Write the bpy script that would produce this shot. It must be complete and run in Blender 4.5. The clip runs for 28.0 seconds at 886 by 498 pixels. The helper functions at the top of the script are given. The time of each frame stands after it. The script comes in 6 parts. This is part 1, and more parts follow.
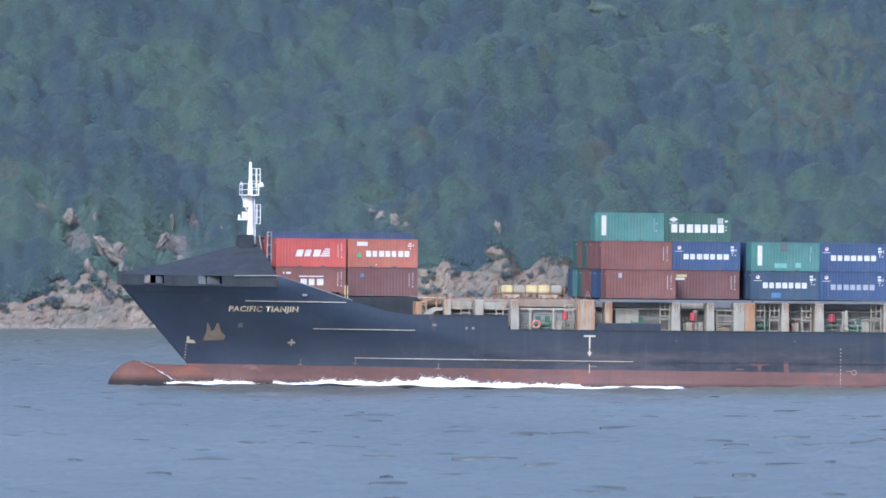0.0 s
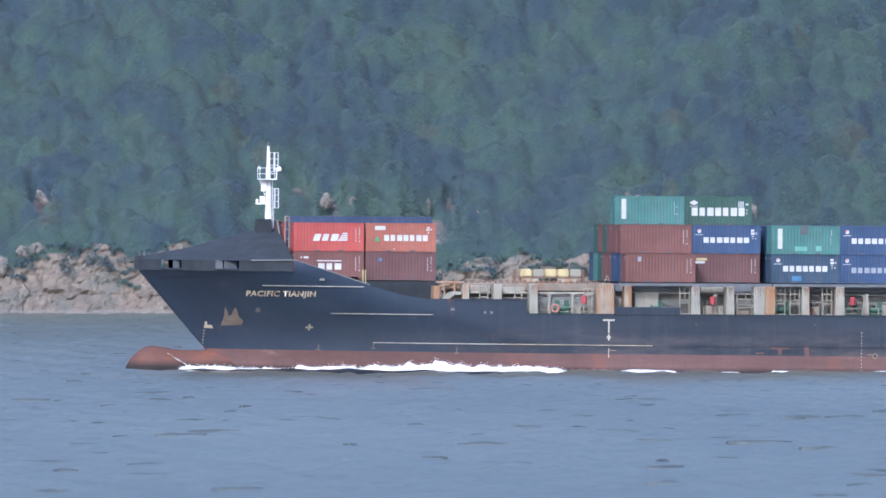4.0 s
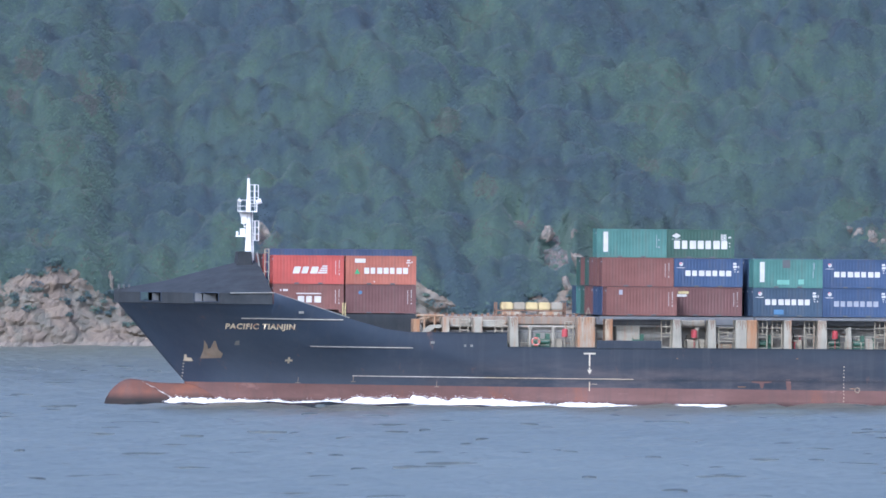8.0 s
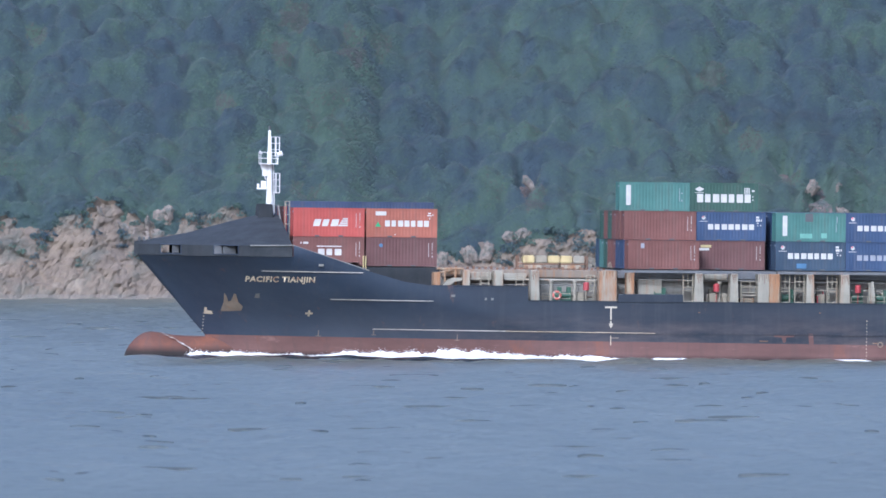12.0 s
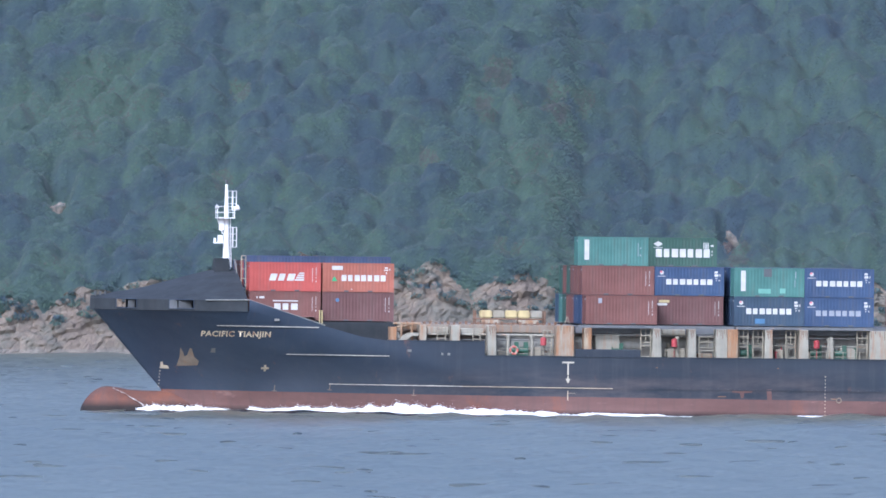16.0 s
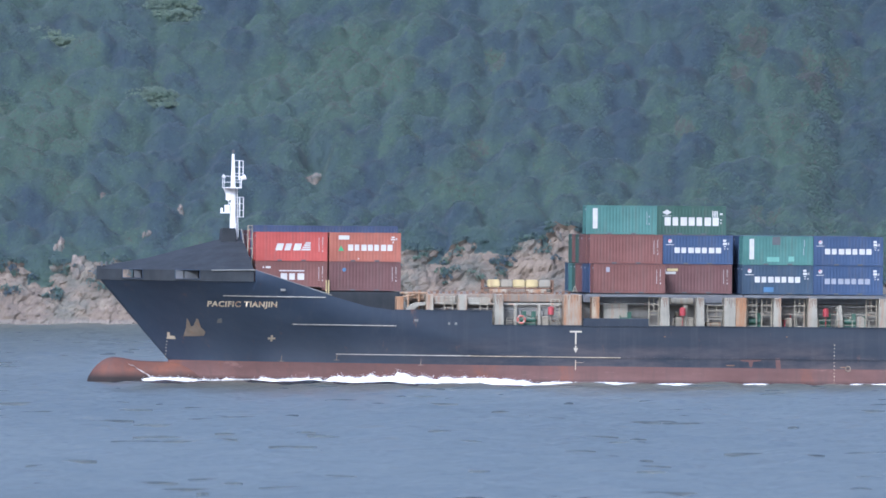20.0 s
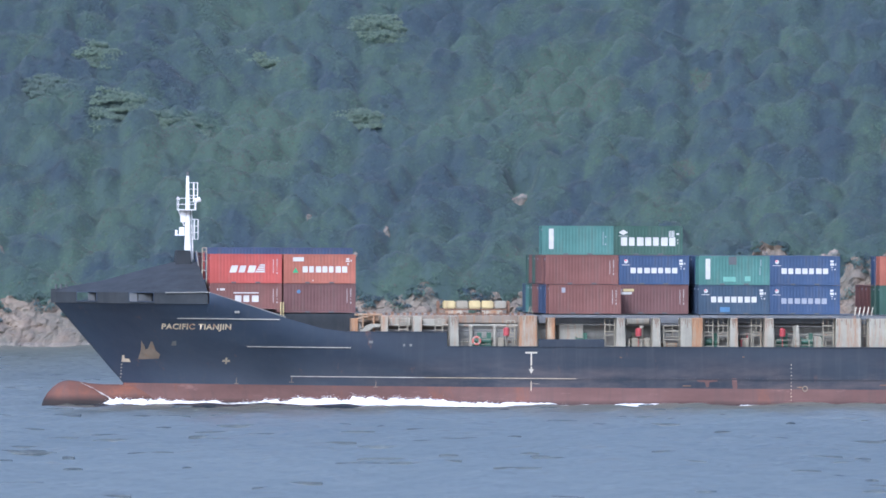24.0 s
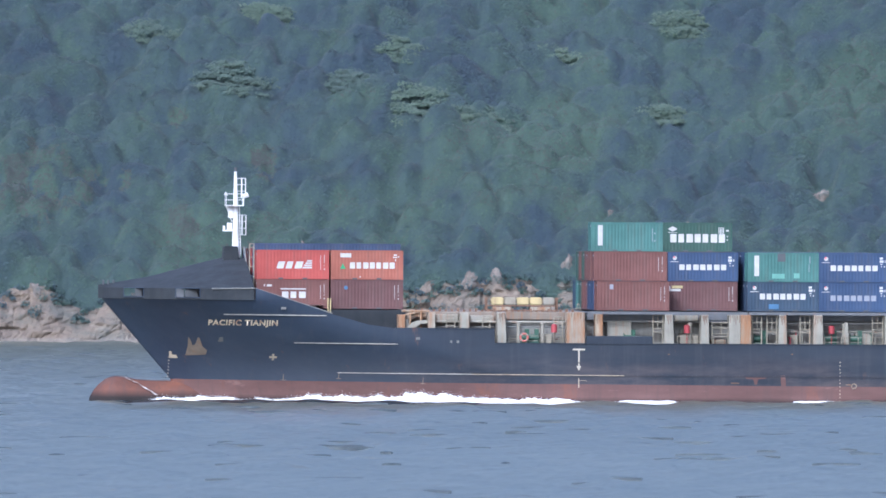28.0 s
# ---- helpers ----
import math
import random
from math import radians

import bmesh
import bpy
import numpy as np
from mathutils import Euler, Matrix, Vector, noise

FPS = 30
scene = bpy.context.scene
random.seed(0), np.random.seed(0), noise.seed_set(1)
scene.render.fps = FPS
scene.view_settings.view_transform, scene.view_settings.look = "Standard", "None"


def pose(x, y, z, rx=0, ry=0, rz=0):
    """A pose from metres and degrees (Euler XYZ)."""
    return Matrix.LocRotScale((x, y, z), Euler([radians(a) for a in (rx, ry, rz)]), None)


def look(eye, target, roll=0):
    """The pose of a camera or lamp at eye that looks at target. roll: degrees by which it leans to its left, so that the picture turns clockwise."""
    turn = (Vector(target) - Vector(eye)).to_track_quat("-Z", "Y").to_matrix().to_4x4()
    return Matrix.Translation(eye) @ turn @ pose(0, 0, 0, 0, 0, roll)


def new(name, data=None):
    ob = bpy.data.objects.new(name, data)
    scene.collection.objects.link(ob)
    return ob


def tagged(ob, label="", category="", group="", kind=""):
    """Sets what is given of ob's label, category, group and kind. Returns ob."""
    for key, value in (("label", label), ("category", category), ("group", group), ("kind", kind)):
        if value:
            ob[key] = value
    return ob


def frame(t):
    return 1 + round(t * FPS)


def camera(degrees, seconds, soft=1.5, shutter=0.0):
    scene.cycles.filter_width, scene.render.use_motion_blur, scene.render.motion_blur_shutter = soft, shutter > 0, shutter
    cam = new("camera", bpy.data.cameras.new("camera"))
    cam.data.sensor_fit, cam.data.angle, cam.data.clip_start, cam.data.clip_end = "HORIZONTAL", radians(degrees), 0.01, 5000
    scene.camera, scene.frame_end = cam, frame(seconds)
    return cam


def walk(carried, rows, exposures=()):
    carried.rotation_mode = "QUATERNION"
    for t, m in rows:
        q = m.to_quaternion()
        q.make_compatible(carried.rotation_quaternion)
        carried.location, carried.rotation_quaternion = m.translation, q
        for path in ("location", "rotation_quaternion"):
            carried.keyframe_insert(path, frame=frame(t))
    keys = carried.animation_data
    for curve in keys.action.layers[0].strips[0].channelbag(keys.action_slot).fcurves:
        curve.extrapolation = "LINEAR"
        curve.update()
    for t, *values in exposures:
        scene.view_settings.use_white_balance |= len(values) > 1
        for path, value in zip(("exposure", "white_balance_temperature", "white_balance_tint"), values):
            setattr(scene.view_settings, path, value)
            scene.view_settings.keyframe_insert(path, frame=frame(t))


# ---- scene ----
# A far camera on a hillside above the channel, panning after the ship.
LENS = 3.5470
EYE = (0.0, 0.0, 18.0)
# seconds, yaw, pitch, roll in degrees
PAN = [
    (0, -3.3667, -0.2957, 0.166),
    (0.5, -3.2128, -0.2711, 0.225),
    (1, -3.1341, -0.2543, 0.187),
    (1.5, -3.0396, -0.2806, 0.270),
    (2, -2.8828, -0.2577, 0.322),
    (2.5, -2.7232, -0.2478, 0.317),
    (3, -2.6154, -0.2543, 0.274),
    (3.5, -2.4744, -0.3608, 0.089),
    (5.5, -1.9976, -0.3310, 0.179),
    (6, -1.8903, -0.2977, 0.145),
    (6.5, -1.8062, -0.2533, 0.100),
    (7, -1.6988, -0.2687, 0.125),
    (7.5, -1.5756, -0.2346, 0.211),
    (8, -1.4530, -0.2313, 0.098),
    (8.5, -1.3410, -0.1837, 0.110),
    (9, -1.2104, -0.1778, 0.217),
    (9.5, -1.0984, -0.1884, 0.175),
    (10, -0.9715, -0.2794, 0.127),
    (10.5, -0.8611, -0.2703, 0.149),
    (11, -0.7571, -0.3044, 0.186),
    (11.5, -0.6323, -0.3970, 0.059),
    (12, -0.3931, -0.4213, 0.230),
    (12.5, -0.1877, -0.3921, 0.254),
    (13, -0.0936, -0.3401, 0.301),
    (13.5, -0.0089, -0.2994, 0.342),
    (15.5, 0.3535, -0.2069, 0.229),
    (16, 0.4218, -0.2031, 0.301),
    (16.5, 0.5667, -0.1996, 0.300),
    (17, 0.7180, -0.2817, 0.210),
    (17.5, 0.8242, -0.3622, -0.055),
    (18, 0.9324, -0.3373, -0.024),
    (18.5, 1.0436, -0.3378, 0.075),
    (19, 1.2845, -0.3543, -0.091),
    (19.5, 1.3321, -0.3030, 0.057),
    (20, 1.4462, -0.3275, 0.101),
    (20.5, 1.5152, -0.2738, 0.029),
    (21, 1.6592, -0.2099, 0.064),
    (21.5, 1.8112, -0.2401, -0.263),
    (23.5, 2.1909, -0.2246, -0.135),
    (24, 2.2719, -0.2437, -0.172),
    (24.5, 2.5248, -0.2378, -0.113),
    (25, 2.7286, -0.1802, -0.173),
    (25.5, 2.8680, -0.2422, -0.187),
    (26, 2.9622, -0.2039, -0.205),
    (26.5, 3.1418, -0.2624, -0.196),
    (27, 3.2545, -0.3053, -0.097),
    (27.5, 3.3341, -0.2433, -0.198),
    (28, 3.4791, -0.2592, -0.060),
]
cam = camera(LENS, 28.0, soft=1.65)
# focused on the ship, the far hillside a little soft
cam.data.dof.use_dof = True
cam.data.dof.focus_distance, cam.data.dof.aperture_fstop = 1200.0, 1.5
walk(cam, [(t, pose(*EYE, 90 + pitch, 0, yaw) @ pose(0, 0, 0, 0, 0, roll)) for t, yaw, pitch, roll in PAN],
     exposures=[(0, 0.68, 4640, 15), (5, 0.66, 4640, 15), (9, 0.71, 4640, 15), (12, 0.60, 4650, 15), (16, 0.71, 4650, 15), (20, 0.65, 4650, 15), (25, 0.69, 4650, 15), (28, 0.69, 4650, 15)])


def ship_pose(t):
    """Where the ship lies at t seconds: it comes slowly nearer and turns a little."""
    u = t - 14.0
    return pose(-28.000 -5.1552 * u -0.001473 * u * u, 1200.0 -1.2988 * u -0.000954 * u * u, 0.0, 0, 0.4, 6.900 +0.1157 * u)

# ---- daylight: hazy sun from behind the camera's left shoulder, blue sky ----
SUN_EL, SUN_AZ = 40.0, 20.0   # height; degrees to the left of the way back to the camera
world = bpy.data.worlds.new("world")
scene.world = world
world.use_nodes = True
wn = world.node_tree
wn.nodes.clear()
sky = wn.nodes.new("ShaderNodeTexSky")
sky.sky_type = 'NISHITA'
sky.sun_disc = False
sky.sun_elevation = radians(SUN_EL)
sky.sun_rotation = radians(180 + SUN_AZ)
sky.air_density, sky.dust_density, sky.ozone_density = 1.2, 8.0, 1.0
bgn = wn.nodes.new("ShaderNodeBackground")
bgn.inputs["Strength"].default_value = 0.15
won = wn.nodes.new("ShaderNodeOutputWorld")
wn.links.new(sky.outputs[0], bgn.inputs[0])
wn.links.new(bgn.outputs[0], won.inputs[0])
sun_data = bpy.data.lights.new("sun", 'SUN')
sun_data.energy, sun_data.angle, sun_data.color = 1.35, radians(7.0), (1.0, 0.92, 0.78)
sun = new("sun", sun_data)
sun.matrix_world = look((-900 * math.sin(radians(SUN_AZ)), 1200 - 900 * math.cos(radians(SUN_AZ)), 900 * math.tan(radians(SUN_EL))), (0, 1200, 0))

# ---- materials ----


class Mat:
    """A node material with short calls for its usual nodes."""

    def __init__(self, name, rough=0.6, metal=0.0, spec=0.5):
        self.m = bpy.data.materials.new(name)
        self.m.use_nodes = True
        self.t = self.m.node_tree
        self.b = self.t.nodes["Principled BSDF"]
        self.b.inputs["Roughness"].default_value = rough
        self.b.inputs["Metallic"].default_value = metal
        self.b.inputs["Specular IOR Level"].default_value = spec
        self.co = None

    def node(self, kind, **sets):
        n = self.t.nodes.new(kind)
        for key, value in sets.items():
            n.inputs[key].default_value = value
        return n

    def link(self, a, b):
        self.t.links.new(a, b)

    def coords(self, scale=(1, 1, 1)):
        co = self.node("ShaderNodeTexCoord")
        mp = self.node("ShaderNodeMapping", Scale=scale)
        self.link(co.outputs["Object"], mp.inputs["Vector"])
        return mp.outputs[0]

    def noise(self, scale, detail=4.0, rough=0.55, stretch=(1, 1, 1)):
        n = self.node("ShaderNodeTexNoise", Scale=scale, Detail=detail, Roughness=rough)
        self.link(self.coords(stretch), n.inputs["Vector"])
        return n.outputs["Fac"]

    def ramp(self, fac, lo, hi, a=0.35, b=0.65):
        r = self.node("ShaderNodeValToRGB")
        r.color_ramp.elements[0].position, r.color_ramp.elements[1].position = a, b
        r.color_ramp.elements[0].color, r.color_ramp.elements[1].color = (*lo, 1), (*hi, 1)
        self.link(fac, r.inputs[0])
        return r.outputs[0]

    def step(self, fac, a, b):
        n = self.node("ShaderNodeMapRange")
        n.inputs[1].default_value, n.inputs[2].default_value = a, b
        self.link(fac, n.inputs[0])
        return n.outputs[0]

    def mix(self, fac, a, b, how='MIX'):
        n = self.t.nodes.new("ShaderNodeMix")
        n.data_type, n.blend_type = 'RGBA', how
        for sock, v in ((n.inputs[0], fac), (n.inputs[6], a), (n.inputs[7], b)):
            if isinstance(v, (int, float)):
                sock.default_value = v
            elif isinstance(v, tuple):
                sock.default_value = (*v, 1)
            else:
                self.link(v, sock)
        return n.outputs[2]

    def mul(self, a, b):
        n = self.t.nodes.new("ShaderNodeMath")
        n.operation = 'MULTIPLY'
        for sock, v in ((n.inputs[0], a), (n.inputs[1], b)):
            if isinstance(v, (int, float)):
                sock.default_value = v
            else:
                self.link(v, sock)
        return n.outputs[0]

    def color(self, c):
        if isinstance(c, tuple):
            self.b.inputs["Base Color"].default_value = (*c, 1)
        else:
            self.link(c, self.b.inputs["Base Color"])
        return self

    def bump(self, height, strength=0.3, distance=0.05):
        n = self.node("ShaderNodeBump", Strength=strength, Distance=distance)
        self.link(height, n.inputs["Height"])
        self.link(n.outputs[0], self.b.inputs["Normal"])
        return self

    def axis(self, i):
        s = self.node("ShaderNodeSeparateXYZ")
        co = self.node("ShaderNodeTexCoord")
        self.link(co.outputs["Object"], s.inputs[0])
        return s.outputs[i]

    def random(self):
        return self.node("ShaderNodeObjectInfo").outputs["Random"]

    def island(self):
        return self.node("ShaderNodeNewGeometry").outputs["Random Per Island"]

    def attr(self, name):
        n = self.t.nodes.new("ShaderNodeAttribute")
        n.attribute_name = name
        return n.outputs["Fac"]


def paint(name, rgb, rough=0.55, dirt=0.3, rust=0.0, scale=0.8, dirt_rgb=(0.10, 0.085, 0.07)):
    """Ship's paint: faded in patches, streaked downwards with grime, rusty in spots."""
    m = Mat(name, rough)
    fade = m.ramp(m.noise(scale, 5), tuple(c * 0.82 for c in rgb), tuple(min(1, c * 1.12 + 0.01) for c in rgb), 0.3, 0.7)
    streak = m.noise(1.6, 4, 0.6, (1.2, 1.2, 0.12))
    col = m.mix(m.mul(m.step(streak, 0.5, 0.75), dirt), fade, dirt_rgb)
    if rust:
        spots = m.step(m.noise(1.1, 7, 0.7, (1.7, 1.7, 0.2)), 0.60 - rust * 0.11, 0.80 - rust * 0.11)
        col = m.mix(m.mul(spots, 0.9), col, (0.26, 0.125, 0.05))
    m.color(col).bump(m.noise(3.0, 4), 0.15, 0.03)
    return m.m


def foliage(name, lo, hi, rough=0.5):
    """Leaves: tone runs from dark to light green, both blued to paint in haze, the last quarter of it to dry brown;
    light also shines through.
    """
    m = Mat(name, 0.75, 0, 0.25)
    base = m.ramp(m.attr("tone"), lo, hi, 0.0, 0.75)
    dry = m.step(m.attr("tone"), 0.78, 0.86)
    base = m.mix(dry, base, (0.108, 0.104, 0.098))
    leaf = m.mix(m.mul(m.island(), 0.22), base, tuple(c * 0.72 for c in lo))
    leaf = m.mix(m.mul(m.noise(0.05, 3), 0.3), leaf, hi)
    m.color(leaf)
    if rough > 0.55:
        m.bump(m.noise(1.8, 4), 0.35, 0.2)
    m.b.inputs["Sheen Weight"].default_value = 0.25
    m.b.inputs["Sheen Roughness"].default_value = 0.6
    thin = m.t.nodes.new("ShaderNodeBsdfTranslucent")
    m.link(leaf, thin.inputs[0])
    both = m.t.nodes.new("ShaderNodeMixShader")
    both.inputs[0].default_value = 0.5
    m.link(m.b.outputs[0], both.inputs[1])
    m.link(thin.outputs[0], both.inputs[2])
    m.link(both.outputs[0], m.t.nodes["Material Output"].inputs[0])
    return m.m

# ---- small builders ----


def raw_mesh(name, verts, faces, material, smooth=False, tone=None):
    """A mesh from computed arrays; faces all have the same number of corners."""
    verts, faces = np.asarray(verts, dtype=np.float32), np.asarray(faces, dtype=np.int32)
    me = bpy.data.meshes.new(name)
    me.vertices.add(len(verts))
    me.vertices.foreach_set("co", verts.ravel())
    k = faces.shape[1]
    me.loops.add(faces.size)
    me.loops.foreach_set("vertex_index", faces.ravel())
    me.polygons.add(len(faces))
    me.polygons.foreach_set("loop_start", np.arange(0, faces.size, k, dtype=np.int32))
    me.polygons.foreach_set("use_smooth", np.full(len(faces), smooth))
    if tone is not None:
        a = me.attributes.new("tone", 'FLOAT', 'POINT')
        a.data.foreach_set("value", np.asarray(tone, dtype=np.float32))
    me.update(calc_edges=True)
    me.materials.append(material)
    return me


def grid_faces(nu, nv):
    i = np.arange(nu - 1)[:, None] * nv + np.arange(nv - 1)[None, :]
    return np.stack([i, i + nv, i + nv + 1, i + 1], -1).reshape(-1, 4)


rng = np.random.default_rng(7)
PHASES = rng.uniform(0, 6.283, (12, 16))


def waves2(x, y, size, seed, octaves=4, gain=0.5):
    """Smooth uneven height, about -1 to 1: crossed sines of turning directions."""
    out, amp, k = 0, 1.0, 6.283 / size
    for o in range(octaves):
        ph = PHASES[(seed + o) % 12]
        s = 0
        for j in range(4):
            a = ph[j] + j * 1.57
            u = x * np.cos(a) + y * np.sin(a)
            s = s + np.sin(u * k * (0.8 + 0.13 * j) + ph[4 + j] + 1.3 * np.sin((x * np.sin(a) - y * np.cos(a)) * k * 0.61 + ph[8 + j]))
        out, amp, k = out + amp * s * 0.35, amp * gain, k * 2.03
    return out


# ---- sea: one sheet to the horizon, finely rippled where the ship passes ----
m = Mat("sea_water", 0.3, 0, 0.5)
m.b.inputs["IOR"].default_value = 1.33
swell = m.noise(0.10, 4, 0.6, (1, 0.6, 1))
chop = m.noise(0.30, 3, 0.5, (0.7, 0.6, 1))
m.color(m.ramp(m.noise(0.012, 4, 0.6, (1, 0.25, 1)), (0.101, 0.101, 0.079), (0.134, 0.135, 0.107)))
height = m.mix(0.55, swell, chop)
m.bump(height, 1.0, 1.6)
MAT_SEA = m.m


def lines(a, b, step, far):
    """Grid lines: even between a and b, wider and wider out to far."""
    out, w = [], step
    v = b
    while v < far:
        w *= 1.6
        v += w
        out.append(v)
    low, w, v = [], step, a
    while v > -far:
        w *= 1.6
        v -= w
        low.append(v)
    return np.array(low[::-1] + list(np.arange(a, b + step / 2, step)) + out)


def build_sea():
    xs, ys = lines(-190, 190, 1.1, 7000), lines(780, 1680, 1.5, 7000)
    X, Y = np.meshgrid(xs, ys, indexing="ij")
    fade = np.clip((260 - np.abs(X)) / 60, 0, 1) * np.clip((Y - 720) / 60, 0, 1) * np.clip((1760 - Y) / 60, 0, 1)
    Z = (0.17 * waves2(X, Y * 0.7, 9, 2, 3, 0.6) + 0.06 * waves2(X, Y, 41, 5, 2)) * fade
    v = np.stack([X, Y, Z], -1).reshape(-1, 3)
    ob = new("water", raw_mesh("water", v, grid_faces(len(xs), len(ys)), MAT_SEA, True))
    return tagged(ob, "blue-grey rippled sea water of the channel", "sea", kind="structure")


water = build_sea()


def build_wavelets():
    """Short steep wavelets scattered over the water: crest lines with a hollow front."""
    n, k = 1300, 9
    x, y = rng.uniform(-185, 185, n), rng.uniform(760, 1560, n)
    long, tall = rng.uniform(0.4, 1.0, n) ** 2 * 2.2, rng.uniform(0.03, 0.085, n)
    u = np.linspace(-1, 1, k)
    X = x[:, None] + long[:, None] * u
    arch = (1 - u ** 2)[None, :] * tall[:, None]
    bend = 0.25 * np.sin(2.3 * u[None, :] + x[:, None])
    rows = [np.stack([X, y[:, None] + bend + dy, base + arch * lift], -1) for dy, lift, base in ((-0.16, 0.0, -0.12), (-0.07, 0.85, 0.05), (0.0, 1.0, 0.06), (0.5, 0.5, 0.02), (1.2, 0.0, -0.12))]
    v = np.stack(rows, 1).reshape(-1, 3)
    f = grid_faces(5, k)[None] + (np.arange(n) * 5 * k)[:, None, None]
    ob = new("wavelets", raw_mesh("wavelets", v, f.reshape(-1, 4), MAT_CALM, True))
    return tagged(ob, "short dark wavelets breaking the sea surface", "waves", kind="stuff")


# Darker than the sea's base: the shade on steep wavelet fronts is painted in.
m = Mat("shaded_wavelet_water", 0.28, 0, 0.5)
m.b.inputs["IOR"].default_value = 1.33
m.color(m.ramp(m.noise(0.4, 3), (0.055, 0.064, 0.066), (0.085, 0.098, 0.098))).bump(m.noise(1.2, 4, 0.6, (1, 0.5, 1)), 0.5, 0.12)
MAT_CALM = m.m
wavelets = build_wavelets()

# ---- the far shore: a steep wooded hillside over a rim of bare rock ----


def shore_y(x):
    return 1652 + 0.21 * x + 3.0 * np.sin(x / 23.0 + 1.0) + 1.6 * np.sin(x / 8.7)


CLIFF_X = (-175, -149, -128, -115, -102, -91, -78, -71, -58, -44, -28, -15, -9, 0, 4, 12, 26, 38, 45, 52, 58, 66, 75, 96, 110, 125, 175)
CLIFF_H = (5, 5, 4.3, 4.5, 6, 6.5, 6, 5.5, 6, 7.5, 9.5, 9, 8.5, 8, 4, 5, 7, 6.5, 4, 4.2, 6.2, 5.5, 5.5, 7.5, 8.0, 6.5, 6)


def cliff_h(x):
    """Height of the bare rock above the water."""
    return np.interp(x, CLIFF_X, CLIFF_H) + 0.35 * np.sin(x / 2.7) + 0.2 * np.sin(x / 1.1)


def hill_z(x, y):
    d = y - shore_y(x)
    h = cliff_h(x)
    face = np.clip((d - 1.0) / 5.5, 0, 1)
    z = -1.2 + np.clip(d + 1.5, 0, 2.5) * 0.8 + h * (face * face * (3 - 2 * face)) * 0.8
    up = np.clip(d - 6.0, 0, None)
    gully = 1 + 0.10 * np.sin(x / 31.0 + 0.4) + 0.05 * np.sin(x / 12.0 + y / 40.0)
    slope = 0.63 * up * gully / (1 + (up / 210.0) ** 2) ** 0.5
    return z + slope + 1.3 * waves2(x, y, 45, 1, 3) * np.clip(up / 20.0, 0, 1)


m = Mat("hill_earth", 0.9, 0, 0.2)
soil = m.ramp(m.noise(0.6, 6, 0.65, (1, 1, 0.6)), (0.095, 0.084, 0.083), (0.185, 0.152, 0.138), 0.3, 0.7)
m.color(m.mix(m.mul(m.step(m.noise(0.6, 6, 0.65), 0.48, 0.62), 0.8), soil, (0.075, 0.10, 0.10)))
m.bump(m.noise(0.9, 7, 0.65), 1.0, 0.7)
MAT_EARTH = m.m

m = Mat("shore_rock", 0.9, 0, 0.2)
broad = m.ramp(m.noise(0.14, 6, 0.65), (0.108, 0.090, 0.078), (0.190, 0.150, 0.108), 0.34, 0.66)
fine = m.ramp(m.noise(0.9, 6, 0.7, (1, 1, 0.7)), (0.112, 0.093, 0.079), (0.240, 0.194, 0.142), 0.34, 0.66)
col = m.mix(0.5, broad, fine)
pale = m.step(m.noise(0.5, 5, 0.6, (1, 1, 0.55)), 0.58, 0.68)
col = m.mix(m.mul(pale, 0.55), col, (0.27, 0.228, 0.175))
moss = m.step(m.noise(0.2, 6, 0.7), 0.47, 0.61)
col = m.mix(m.mul(moss, 0.5), col, (0.085, 0.10, 0.088))
salt = m.step(m.axis(2), 0.55, 0.40)
col = m.mix(m.mul(salt, 0.5), col, (0.185, 0.170, 0.152))
m.color(col).bump(m.noise(1.2, 6, 0.65), 0.7, 0.35)
MAT_ROCK = m.m


def build_hill():
    xs, ys = lines(-240, 240, 1.6, 2600), np.concatenate([np.arange(1590, 1780, 1.4), np.arange(1780, 3400, 30.0)])
    X, Y = np.meshgrid(xs, ys, indexing="ij")
    Z = hill_z(X, Y) - 0.9 * np.clip((8.5 - (Y - shore_y(X))) / 3.0, 0, 1)
    v = np.stack([X, Y, Z], -1).reshape(-1, 3)
    ob = new("ground", raw_mesh("ground", v, grid_faces(len(xs), len(ys)), MAT_EARTH, True))
    return tagged(ob, "earth of the steep hillside under the woods", "hillside", kind="structure")


build_hill()


def cells(x, y, size, seed):
    """Blocky height from a jittered grid: the nearest block's level, and how near its edge."""
    u, v = x / size, y / size
    iu, iv = np.floor(u), np.floor(v)
    best, second, level = np.full(x.shape, 9.0), np.full(x.shape, 9.0), np.zeros(x.shape)
    for du in (-1, 0, 1):
        for dv in (-1, 0, 1):
            a, b = iu + du, iv + dv
            h = np.sin(a * 127.1 + b * 311.7 + seed) * 43758.5453
            h2 = np.sin(a * 269.5 + b * 183.3 + seed) * 24634.6345
            h, h2 = h - np.floor(h), h2 - np.floor(h2)
            dist = (u - a - h) ** 2 + (v - b - h2) ** 2
            near = dist < best
            second = np.where(near, best, np.minimum(second, dist))
            level = np.where(near, np.sin((h + h2) * 40) * 0.5 + 0.5, level)
            best = np.where(near, dist, best)
    return level, np.clip((np.sqrt(second) - np.sqrt(best)) * 3, 0, 1)


LEDGES = []


